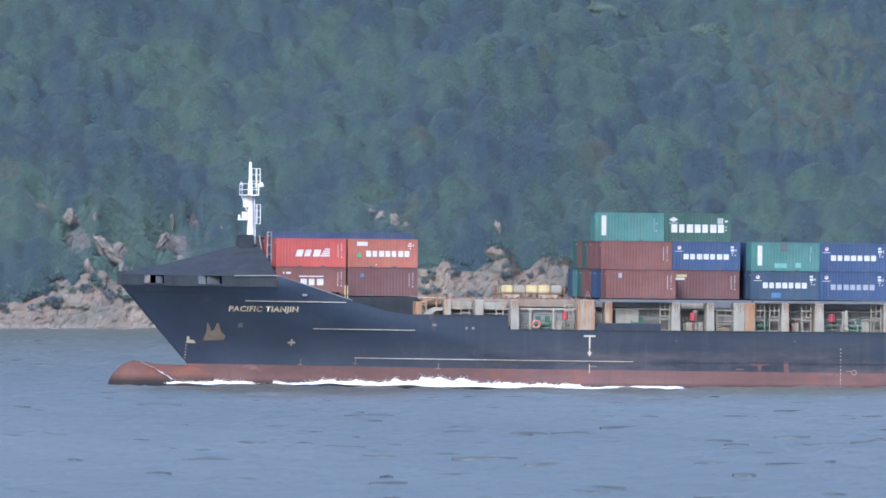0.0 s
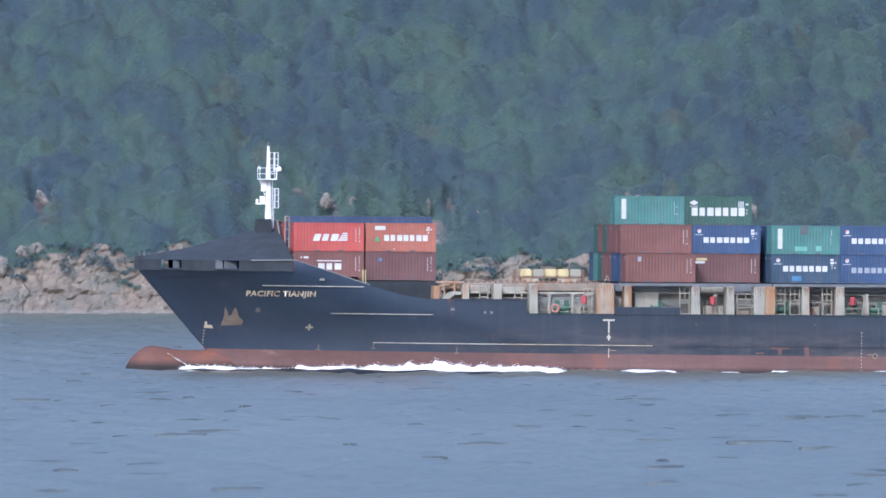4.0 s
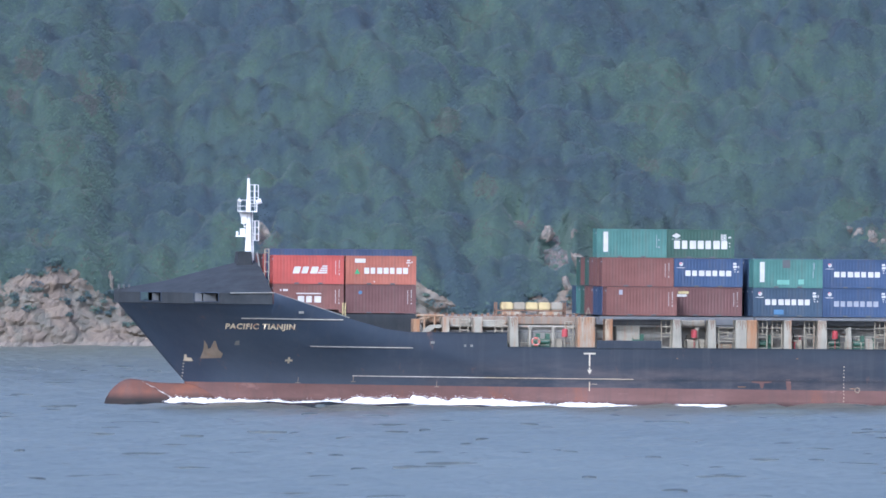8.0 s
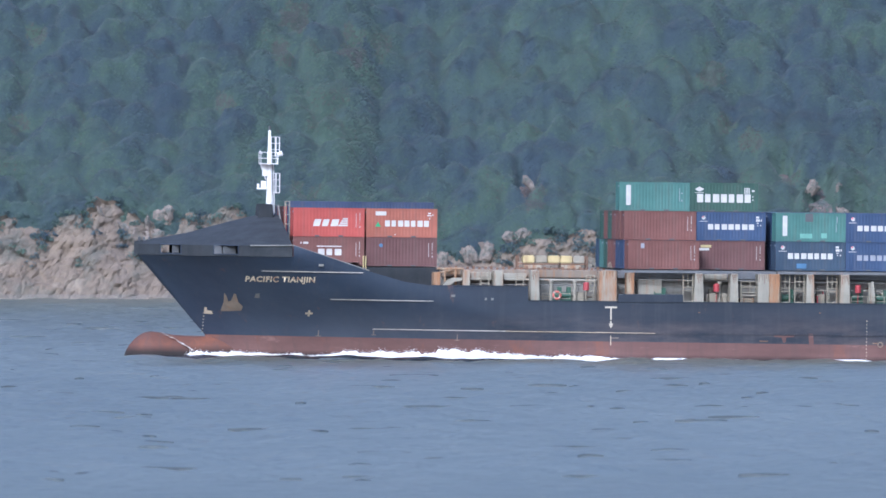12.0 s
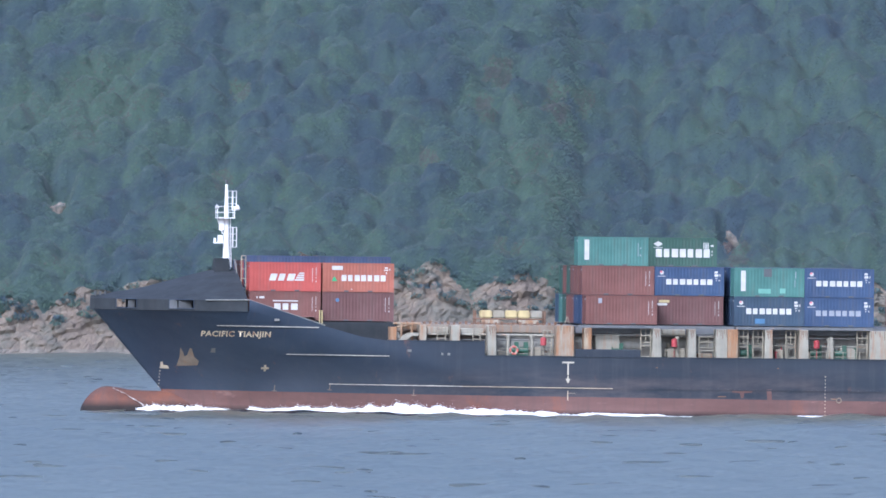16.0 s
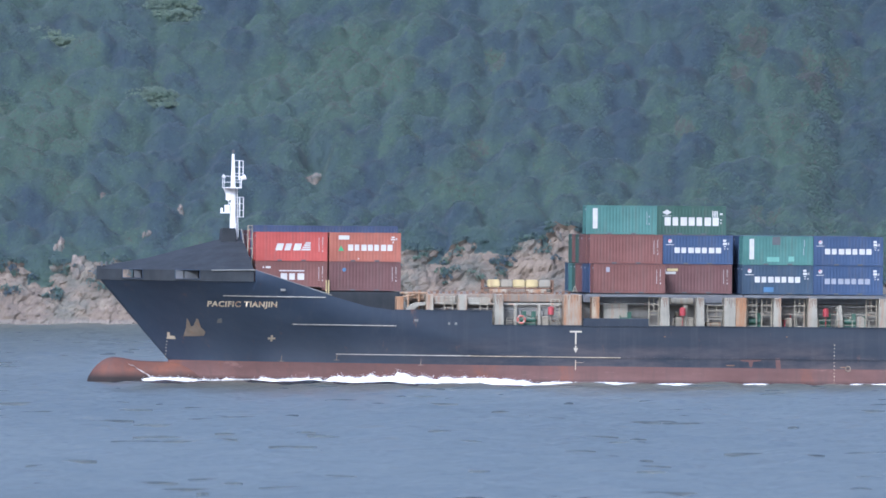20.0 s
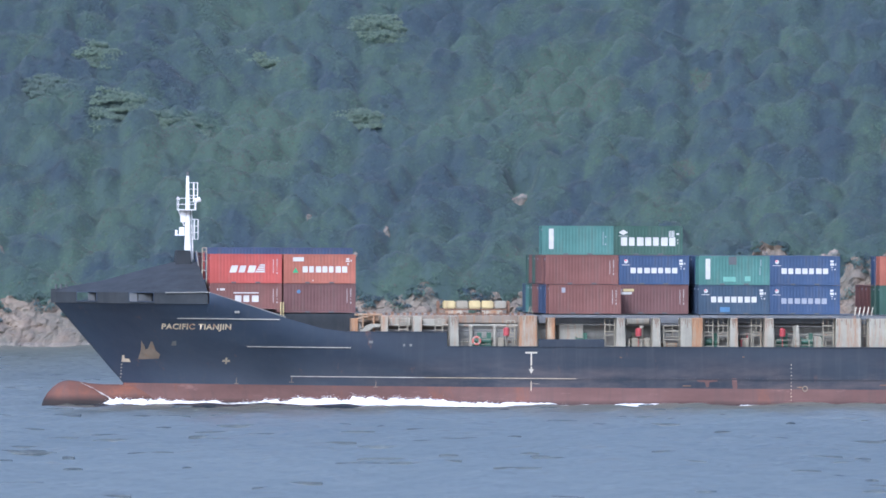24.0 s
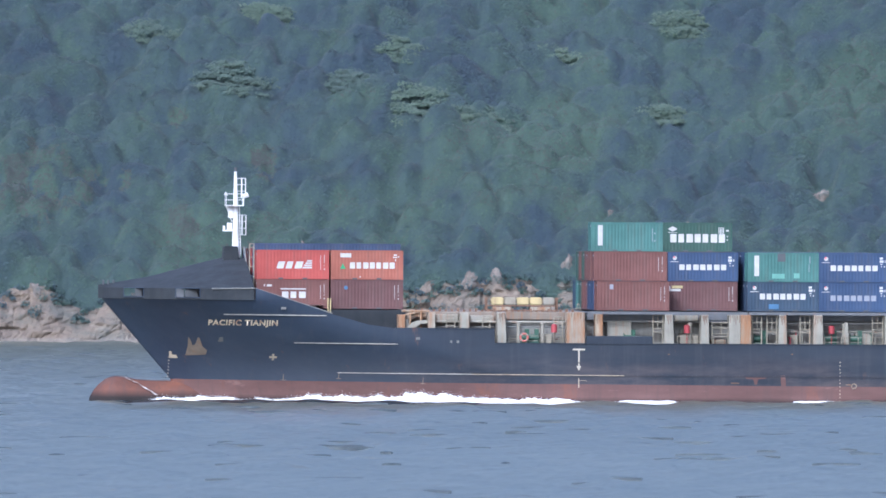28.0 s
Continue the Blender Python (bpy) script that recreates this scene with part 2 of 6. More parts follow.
def build_shore():
    """The rim of cracked bare rock: blocks of several sizes stepped up the face."""
    xs, ss = np.arange(-230, 230, 0.28), np.arange(0, 15.0, 0.28)
    X, S = np.meshgrid(xs, ss, indexing="ij")
    h = cliff_h(X) * np.clip(1 + 0.10 * waves2(X, S * 0, 9, 3, 3), 0.7, 1.25)
    d = -1.5 + S * 0.60
    rise = np.clip((S - 1.8) / 9.5, 0, 1)
    z = -0.9 + np.clip(S, 0, 1.8) * 0.85 + h * rise ** 0.85
    bend = waves2(X, z, 7, 6, 2) * 0.8
    l1, e1 = cells(X + bend, z * 1.5 + d * 0.3, 3.6, 1.0)
    l2, e2 = cells(X - bend * 0.6, z * 1.3 + d * 0.3, 1.7, 5.0)
    l3, e3 = cells(X + bend * 0.3, z * 1.2, 0.95, 9.0)
    l4, e4 = cells(X, z * 1.1, 0.5, 3.0)
    out = (l1 - 0.5) * 0.75 + e1 * 0.28 + (l2 - 0.5) * 0.45 + e2 * 0.2 + (l3 - 0.5) * 0.32 + e3 * 0.15 + (l4 - 0.5) * 0.12 - 0.45 + 0.28 * waves2(X, z * 1.2, 6, 8, 3)
    damp = np.clip(S / 2.5, 0.2, 1)
    d = d - out * 0.66 * damp
    z = z + ((l1 - 0.5) * 0.4 + (l2 - 0.5) * 0.2) * damp * np.clip(rise * 3, 0.15, 1)
    back = S > 13.6
    d, z = np.where(back, d + 3.5, d), np.where(back, z - 3.0, z)
    v = np.stack([X, shore_y(X) + d, z], -1).reshape(-1, 3)
    ob = new("shore_rock", raw_mesh("shore_rock", v, grid_faces(len(xs), len(ss)), MAT_ROCK, False))
    # ledges where shrubs hold on
    v3 = v.reshape(len(xs), len(ss), 3)
    green = waves2(X, S * 1.7, 6.5, 7, 3) + 0.9 * (rise - 0.6)
    pick = (green > 0.05) & (S > 4.2) & (S < 13.0) & (rng.uniform(size=X.shape) < 0.06) & (np.abs(X) < 178)
    LEDGES.append(v3[pick])
    return tagged(ob, "bare cracked brown-grey rock rim along the water", "rock shore", kind="structure")


build_shore()

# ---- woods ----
# The blue in these greens is distant haze painted into the leaf colours.
MAT_LEAF = foliage("hazed_woodland_leaves", (0.055, 0.082, 0.122), (0.108, 0.168, 0.116))
MAT_CORE = foliage("hazed_inner_leaves", (0.055, 0.082, 0.122), (0.108, 0.168, 0.116), 0.6)
MAT_LIGHT = foliage("hazed_pale_tree_leaves", (0.078, 0.116, 0.128), (0.172, 0.232, 0.158))
m = Mat("tree_bark", 0.9)
m.color(m.ramp(m.noise(2, 5), (0.10, 0.08, 0.06), (0.28, 0.24, 0.19)))
MAT_BARK = m.m

ICO = bmesh.new()
bmesh.ops.create_icosphere(ICO, subdivisions=2, radius=1.0)
ICO_V = np.array([v.co[:] for v in ICO.verts])
ICO_F = np.array([[v.index for v in f.verts] for f in ICO.faces])
ICO.free()


def crowns(cx, cy, cz, r, squash, leaves, leaf, tone):
    """Cores and leaf sprays of many crowns at once: arrays of centres, radii and tones."""
    n = len(cx)
    wob = 1 + rng.uniform(-0.10, 0.10, (n, len(ICO_V), 1)) + 0.2 * np.sin(ICO_V[None, :, :1] * 4.2 + rng.uniform(0, 6, (n, 1, 1))) * np.sin(ICO_V[None, :, 2:] * 4.6 + rng.uniform(0, 6, (n, 1, 1)))
    core = ICO_V[None] * wob * (0.88 * r)[:, None, None] * np.stack([np.ones(n), np.ones(n), squash], -1)[:, None, :]
    core = core + np.stack([cx, cy, cz], -1)[:, None, :]
    cf = ICO_F[None] + (np.arange(n) * len(ICO_V))[:, None, None]
    # leaf sprays: small bent quads on the lit shell of the crown
    k = leaves
    dirs = rng.normal(size=(n, k, 3))
    dirs[..., 2] = np.abs(dirs[..., 2]) * 0.9 - 0.25
    dirs /= np.linalg.norm(dirs, axis=-1, keepdims=True)
    lump = 0.82 + 0.24 * np.sin(dirs[..., :1] * 5 + rng.uniform(0, 6, (n, 1, 1))) * np.sin(dirs[..., 2:] * 6 + rng.uniform(0, 6, (n, 1, 1)))
    pos = dirs * (lump + rng.uniform(-0.08, 0.16, (n, k, 1))) * r[:, None, None]
    pos[..., 2] *= squash[:, None]
    pos += np.stack([cx, cy, cz], -1)[:, None, :]
    nrm = dirs + rng.normal(size=(n, k, 3)) * 0.4 + np.array([0, -0.1, 0.25])
    nrm /= np.linalg.norm(nrm, axis=-1, keepdims=True)
    t1 = np.cross(nrm, rng.normal(size=(n, k, 3)))
    t1 /= np.linalg.norm(t1, axis=-1, keepdims=True) + 1e-6
    t2 = np.cross(nrm, t1)
    s = leaf * rng.uniform(0.55, 1.35, (n, k, 1)) * (0.6 + 0.4 * r[:, None, None] / 2.5)
    quad = np.stack([pos - t1 * s, pos - t2 * s * 0.55 - nrm * s * 0.2, pos + t1 * s, pos + t2 * s * 0.55 + nrm * s * 0.1], 2)
    qf = np.arange(n * k * 4).reshape(-1, 4)
    return core.reshape(-1, 3), cf.reshape(-1, 3), quad.reshape(-1, 3), qf, np.repeat(tone, len(ICO_V)), np.repeat(tone, k * 4)


# lighter creeper-clad spots and dry scrubby ones: x, height, radius, change of tone
SPOTS = ((-88, 24, 8, 0.5), (-54, 30, 8, 0.5), (-127, 10, 8, 0.55), (0, 20, 8, 0.4), (71, 29, 7, 0.3), (-105, 14, 9, 0.2), (40, 24, 7, 0.2), (-40, 15, 6, 0.25))
DRY = ((147, 31, 9), (94, 13, 3), (-147, 18, 5), (1, 30, 2.5), (-6, 33, 2), (118, 20, 3),
       (-7.5, 28.2, 2), (3.8, 29.6, 2.2), (-4.7, 13.4, 2.2), (-14.1, 22.7, 1.2), (-38.1, 19.9, 1.5), (43.3, 26.6, 2.2), (44.9, 20.3, 1.5), (52.4, 14.7, 1.6), (47.6, 18.5, 1.6), (22.2, 12.1, 1.8), (-147.7, 17.8, 2.5), (-141.8, 17.5, 2.5), (-129.7, 13.9, 2.2), (-132.3, 26.0, 1.8), (-137.7, 18.8, 1.5), (-121.3, 20.4, 2.0), (-36.5, 30.8, 1.8), (113.1, 32.4, 2), (67.2, 20.9, 1.5), (97.0, 23.1, 1.2), (134.9, 20.2, 1.8))


def hashed(a, b, seed):
    h = np.sin(a * 127.1 + b * 311.7 + seed) * 43758.5453
    return h - np.floor(h)


def domes(x, d, size, seed):
    """A close canopy: the height of the crown dome over each point, 0 to 1, and that crown's own number."""
    u, v = x / size, d / size
    iu, iv = np.floor(u), np.floor(v)
    top, own, best = np.zeros(x.shape), np.zeros(x.shape), np.zeros(x.shape)
    for du in (-1, 0, 1):
        for dv in (-1, 0, 1):
            a, b = iu + du, iv + dv
            cu, cv = a + 0.15 + 0.7 * hashed(a, b, seed), b + 0.15 + 0.7 * hashed(a, b, seed + 3.7)
            rad = 0.62 + 0.38 * hashed(a, b, seed + 8.1)
            rise = 0.55 + 0.45 * hashed(a, b, seed + 5.3)
            h = rise / (1 + (2.0 * ((u - cu) ** 2 + (v - cv) ** 2) / rad ** 2) ** 2)
            own = np.where(h > best, hashed(a, b, seed + 11.9), own)
            best = np.maximum(best, h)
            top = top + h ** 5
    top = top ** 0.2
    return top, own


def canopy(x, d):
    """Height of the close leaf canopy over the ground, and its tone: broad crowns made of smaller heads."""
    warp = 0.55 * waves2(x, d, 9, 2, 2)
    h1, n1 = domes(x + warp, d * 0.92 + warp * 0.6, 3.8, 1.0)
    h2, n2 = domes(x - 0.5 * warp, d * 0.85 + 0.4 * warp, 1.7, 6.0)
    low = np.clip((d - 2.0) / 4.5, 0.4, 1)
    return (0.3 + 3.0 * h1 + 0.95 * h2) * low, np.clip(0.66 * n1 + 0.44 * n2 - 0.05, 0, 1)


# outcrops of pale rock on the slope: x, height, half width, half height, lean in degrees
OUTCROPS = ((55.1, 13.4, 0.7, 0.5, -30), (57.8, 13.3, 0.4, 0.4, 0), (58.2, 10.0, 0.6, 1.1, 30), (59.6, 8.6, 0.55, 1.1, 50), (60.5, 9.6, 0.5, 0.6, -30), (65.7, 10.2, 0.5, 0.9, -35), (66.4, 10.5, 0.35, 0.8, 25), (56.7, 7.3, 0.45, 0.9, 25), (67, 13, 0.25, 0.35, 0), (60.8, 6.9, 0.4, 0.8, 0), (63.7, 6.4, 1.1, 0.5, 0), (72.8, 11.4, 0.25, 0.7, 20), (67.6, 7.9, 0.9, 0.7, 10),
            (14.2, 5.3, 0.8, 0.9, 15), (16.7, 5.7, 1.0, 0.8, -20), (11.3, 4.6, 0.8, 0.9, 0), (4.7, 4.5, 0.6, 0.9, 0), (19, 7.3, 0.8, 0.5, 20), (20.5, 7.7, 0.8, 0.6, -10),
            (-57.2, 16.6, 1.1, 0.65, 0), (-75.7, 9.9, 0.45, 0.8, -20), (-80.9, 14.7, 0.4, 0.4, 0), (-115.8, 11, 0.25, 0.6, 15), (88.8, 14.1, 0.45, 0.35, 0), (90.2, 13.7, 0.6, 0.35, -20), (91.7, 13.3, 0.6, 0.4, -30), (93.1, 12.8, 0.6, 0.45, -30), (94.3, 12.0, 0.5, 0.45, -30), (105.4, 11.8, 0.4, 0.8, 10), (149, 13.5, 0.5, 1.0, 0),
            (-28.2, 10, 0.35, 0.9, 20), (-25.6, 8.4, 0.5, 0.9, 40), (-22.8, 8.9, 0.35, 0.8, 0), (-20.7, 10, 1.2, 0.8, -10), (-21.6, 7.5, 0.8, 0.7, 0), (-23, 6.4, 0.6, 1.0, 10), (-24.6, 7.0, 0.5, 1.1, -15), (-15.9, 7.7, 0.5, 1.0, 35), (-12.9, 7.7, 0.7, 0.8, 0), (-14.6, 7.0, 0.5, 0.7, 20),
            (-114.5, 7.9, 0.4, 0.5, 0), (-120.4, 5.8, 0.5, 0.5, 0), (-124.5, 4.0, 1.2, 0.5, 0), (-127.5, 3.7, 0.7, 0.4, 0), (-121.9, 7.5, 0.4, 0.7, 25),
            (-85.5, 8.4, 0.8, 1.7, 0), (-83, 6.3, 0.8, 1.3, 0), (-96.3, 6.9, 0.9, 0.8, -30), (-93.6, 7.1, 0.9, 1.0, 10), (-145.6, 6.0, 0.7, 0.7, 0), (3.6, 7.4, 0.35, 1.2, 0), (21.0, 13.8, 0.4, 0.6, 40), (22.0, 12.8, 0.4, 0.7, 40), (23.0, 11.8, 0.4, 0.7, 40), (23.9, 10.8, 0.45, 0.6, 35), (-71.9, 12.9, 0.4, 0.5, 10))
# bare, scrubby slopes among the trees: x, height, half width, half height
BARE = ((55.8, 10, 1.8, 3.0), (59.5, 8.2, 2.4, 2.2), (67.5, 9.0, 3.0, 2.6), (51.5, 13.8, 1.6, 1.0), (21, 11.8, 1.4, 1.8), (92, 13.5, 2.8, 0.9), (-57.4, 16.4, 1.1, 0.7), (69.5, 12.0, 0.7, 2.0))


def bareness(x, z):
    """Over 0 where the slope is bare, under 0 where it is wooded."""
    g = 0.35 * waves2(x, z, 2.6, 3, 3)
    best = np.full(np.shape(x), -9.0)
    for bx, bz, rx, rz in BARE:
        best = np.maximum(best, 1 - ((x - bx) / rx) ** 2 - ((z - bz) / rz) ** 2)
    return best + g


def tones(x, z, crown):
    # Last term lightens the low slope, painting in haze near the water.
    t = 0.02 + 0.56 * crown + 0.16 * waves2(x, z * 1.5, 30, 9, 3) + 0.16 * waves2(x, z * 1.1, 9, 4, 3) + 0.10 * np.clip((15 - z) / 8, 0, 1)
    for sx, sz, sr, up in SPOTS:
        t = t + up * np.exp(-((x - sx) ** 2 + 1.6 * (z - sz) ** 2) / sr ** 2)
    t = np.clip(t, 0, 0.74)
    for sx, sz, sr in DRY:
        g = np.exp(-((x - sx) ** 2 + 0.8 * (z - sz) ** 2) / sr ** 2) * (0.4 + 0.9 * crown) + 0.16 * waves2(x, z, 3.1, 5, 3)
        t = np.where(g > 0.5, 0.80 + 0.15 * crown, t)
    return t


def rim_d(x):
    """How far up from the water the woods begin."""
    return 4.2 + 0.7 * np.sin(x / 4.3) + 0.8 * np.sin(x / 1.9 + 2.0) + 0.5 * np.sin(x / 0.8)


def leaf_quads(c, nrm, s):
    """Small diamond leaf sprays at c, facing nrm, of half length s."""
    nrm = nrm / np.linalg.norm(nrm, axis=-1, keepdims=True)
    t1 = np.cross(nrm, rng.normal(size=nrm.shape))
    t1 /= np.linalg.norm(t1, axis=-1, keepdims=True) + 1e-6
    t2 = np.cross(nrm, t1) * 0.75
    return np.stack([c - t1 * s, c - t2 * s, c + t1 * s, c + t2 * s], -2).reshape(-1, 3)


def build_woods():
    # the closed canopy under its outer leaves
    xs, ds = np.arange(-180, 180, 0.5), np.arange(3.5, 92, 0.5)
    X, D = np.meshgrid(xs, ds, indexing="ij")
    h, crown = canopy(X, D)
    Y = shore_y(X) + D
    ground = hill_z(X, Y)
    open_ground = np.clip(0.55 + 0.7 * bareness(X, ground), 0, 1)
    Z = ground + np.where(D > rim_d(X), (h - 0.06) * (1 - open_ground) - 0.5 * open_ground, -1.2)
    tone = tones(X, Z, crown) * 0.9
    v = np.stack([X, Y, Z], -1).reshape(-1, 3)
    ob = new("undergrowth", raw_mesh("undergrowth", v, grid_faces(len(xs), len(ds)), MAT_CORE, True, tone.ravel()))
    tagged(ob, "dark green, haze-blued undergrowth beneath the hillside trees", "undergrowth", kind="stuff")
    # outer leaves of the canopy
    n = 700000
    x, d = rng.uniform(-164, 164, n), rng.uniform(3.6, 76, n)
    y = shore_y(x) + d
    g = hill_z(x, y)
    # each leaf takes the canopy's height, tilt and tone where it grows
    i, j = (x + 180) / 0.5, (d - 3.5) / 0.5
    a, b = i.astype(int), j.astype(int)
    fi, fj = i - a, j - b

    def at(grid):
        return (grid[a, b] * (1 - fi) + grid[a + 1, b] * fi) * (1 - fj) + (grid[a, b + 1] * (1 - fi) + grid[a + 1, b + 1] * fi) * fj

    slope_x, slope_d = np.gradient(h, 0.5)
    h, scrub, hx, hd, crown = at(h), at(open_ground), at(slope_x), at(slope_d), crown[a, b]
    keep = (d > rim_d(x)) & (rng.uniform(size=n) > 0.65 * scrub)
    x, d, y, g, scrub, h, hx, hd, crown = (v[keep] for v in (x, d, y, g, scrub, h, hx, hd, crown))
    n = len(x)
    lean = np.stack([-hx, -hd - 0.6, np.ones(n)], -1)
    lean /= np.linalg.norm(lean, axis=-1, keepdims=True)
    nrm = lean + np.array([0, -0.2, 0.3]) + rng.normal(size=(n, 3)) * 0.16
    up = rng.uniform(-0.03, 0.11, (n, 1))
    p = np.stack([x, y, g + 0.03 + h * (1 - scrub)], -1) + lean * up
    s = rng.uniform(0.09, 0.22, (n, 1))
    tone = np.clip(tones(x, g + h, crown) + rng.normal(size=n) * 0.11, 0, 1)
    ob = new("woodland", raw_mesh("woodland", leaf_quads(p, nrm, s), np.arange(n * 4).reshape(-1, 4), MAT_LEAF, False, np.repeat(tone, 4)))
    tagged(ob, "dense dark green woods covering the hillside, blued with painted haze", "woods", kind="stuff")
    # shrubs on the rocks
    at = LEDGES[0]
    r = rng.uniform(0.35, 0.95, len(at))
    tone = np.clip(0.35 + rng.normal(size=len(at)) * 0.2, 0, 0.74)
    cv, cf, qv, qf, ct, qt = crowns(at[:, 0], at[:, 1] - 0.1, at[:, 2] + r * 0.2, r, rng.uniform(0.6, 1, len(at)), 45, 0.26, tone)
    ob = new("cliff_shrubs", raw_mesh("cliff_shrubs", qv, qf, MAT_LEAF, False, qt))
    tagged(ob, "low green, haze-blued shrubs clinging to the shore rocks", "shrubs", kind="stuff")
    # coarser woods around and above
    x = rng.uniform(-700, 700, 3600)
    d = rng.uniform(5, 330, 3600)
    out = (np.abs(x) > 178) | (d > 90)
    x, d = x[out], d[out]
    y = shore_y(x) + d
    z = hill_z(x, y)
    r = rng.uniform(3.0, 5.5, x.size)
    tone = np.clip(0.35 + rng.normal(size=x.size) * 0.18, 0, 0.74)
    cv, cf, qv, qf, ct, qt = crowns(x, y, z + r * 0.5, r, rng.uniform(0.6, 0.9, x.size), 26, 1.5, tone)
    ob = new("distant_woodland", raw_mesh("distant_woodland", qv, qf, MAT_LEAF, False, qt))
    tagged(ob, "dark green, haze-blued woods higher up the hill", "woods", kind="stuff")
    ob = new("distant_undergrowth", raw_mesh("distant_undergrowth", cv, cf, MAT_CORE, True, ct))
    tagged(ob, "dark inner foliage of the upper woods", "woods", kind="stuff")


build_woods()


def surface(x, z):
    """The place on the slope where its ground reaches height z."""
    y = shore_y(x) + 5.0
    for _ in range(60):
        y = y + (z - float(hill_z(x, y))) * 0.8
    return y


# ---- outcrops of pale rock on the slope ----


def outcrop(x, z, w, h, lean):
    """A weathered slab of rock bedded in the slope, ragged at its edges."""
    bm = bmesh.new()
    for k in range(3):
        cx, cz = w * 0.5 * math.sin(k * 2.3 + x), h * 0.5 * math.cos(k * 1.9 + z)
        s = 0.85 - 0.15 * k
        made_now = bmesh.ops.create_icosphere(bm, subdivisions=3, radius=1.0)["verts"]
        for v in made_now:
            p = v.co
            near, next_near = noise.voronoi(p * 2.1 + Vector((x, z, k)))[0][:2]
            j = 0.85 + 0.8 * noise.noise(p * 1.1 + Vector((x, z, k))) + 0.45 * noise.noise(p * 2.6 + Vector((z, x, k))) + 0.5 * min(0.5, next_near - near)
            v.co = Vector((cx + p.x * j * w * s, p.y * (0.5 + 0.2 * j) * 0.7 - 0.1 * k, cz + p.z * j * h * s * (1 + (1.3 / h if p.z < 0 else 0))))
    bmesh.ops.rotate(bm, verts=bm.verts, cent=(0, 0, 0), matrix=Matrix.Rotation(radians(-lean), 3, 'Y'))
    me = bpy.data.meshes.new("rock_outcrop")
    bm.to_mesh(me)
    bm.free()
    me.materials.append(MAT_PALE)
    ob = new("rock_outcrop", me)
    y = surface(x, max(z - 1.9, 1.2))
    ob.matrix_world = pose(x, y - 0.7, z)
    return tagged(ob, "pale weathered rock outcrop in the wooded slope", "rock", "outcrops on the slope")


m = Mat("pale_rock", 0.9, 0, 0.2)
col = m.ramp(m.noise(1.1, 6, 0.7, (1, 1, 0.6)), (0.12, 0.104, 0.095), (0.28, 0.235, 0.19), 0.34, 0.64)
m.color(m.mix(m.mul(m.step(m.noise(0.9, 6, 0.65), 0.47, 0.6), 0.75), col, (0.085, 0.10, 0.095))).bump(m.noise(1.5, 6, 0.65), 0.8, 0.35)
MAT_PALE = m.m

for row in OUTCROPS:
    outcrop(row[0], row[1], 0.85 * row[2], 0.85 * row[3], row[4])


# ---- the few large spreading trees that stand out of the woods: x, height of crown, half width ----
TREES = ((-89, 34, 4.8, 0.74), (-105.5, 29.5, 6.8, 0.62), (-98, 27, 5.0, 0.55), (-74, 38, 3.6, 0.62), (-76, 27, 3.0, 0.6), (-126, 32, 5.2, 0.40), (-108, 35, 3.6, 0.60), (-136, 37, 3.4, 0.45), (-123, 39, 2.6, 0.65), (136, 36, 3.2, 0.6), (120, 39, 3.0, 0.55), (-112, 31, 3.6, 0.3))


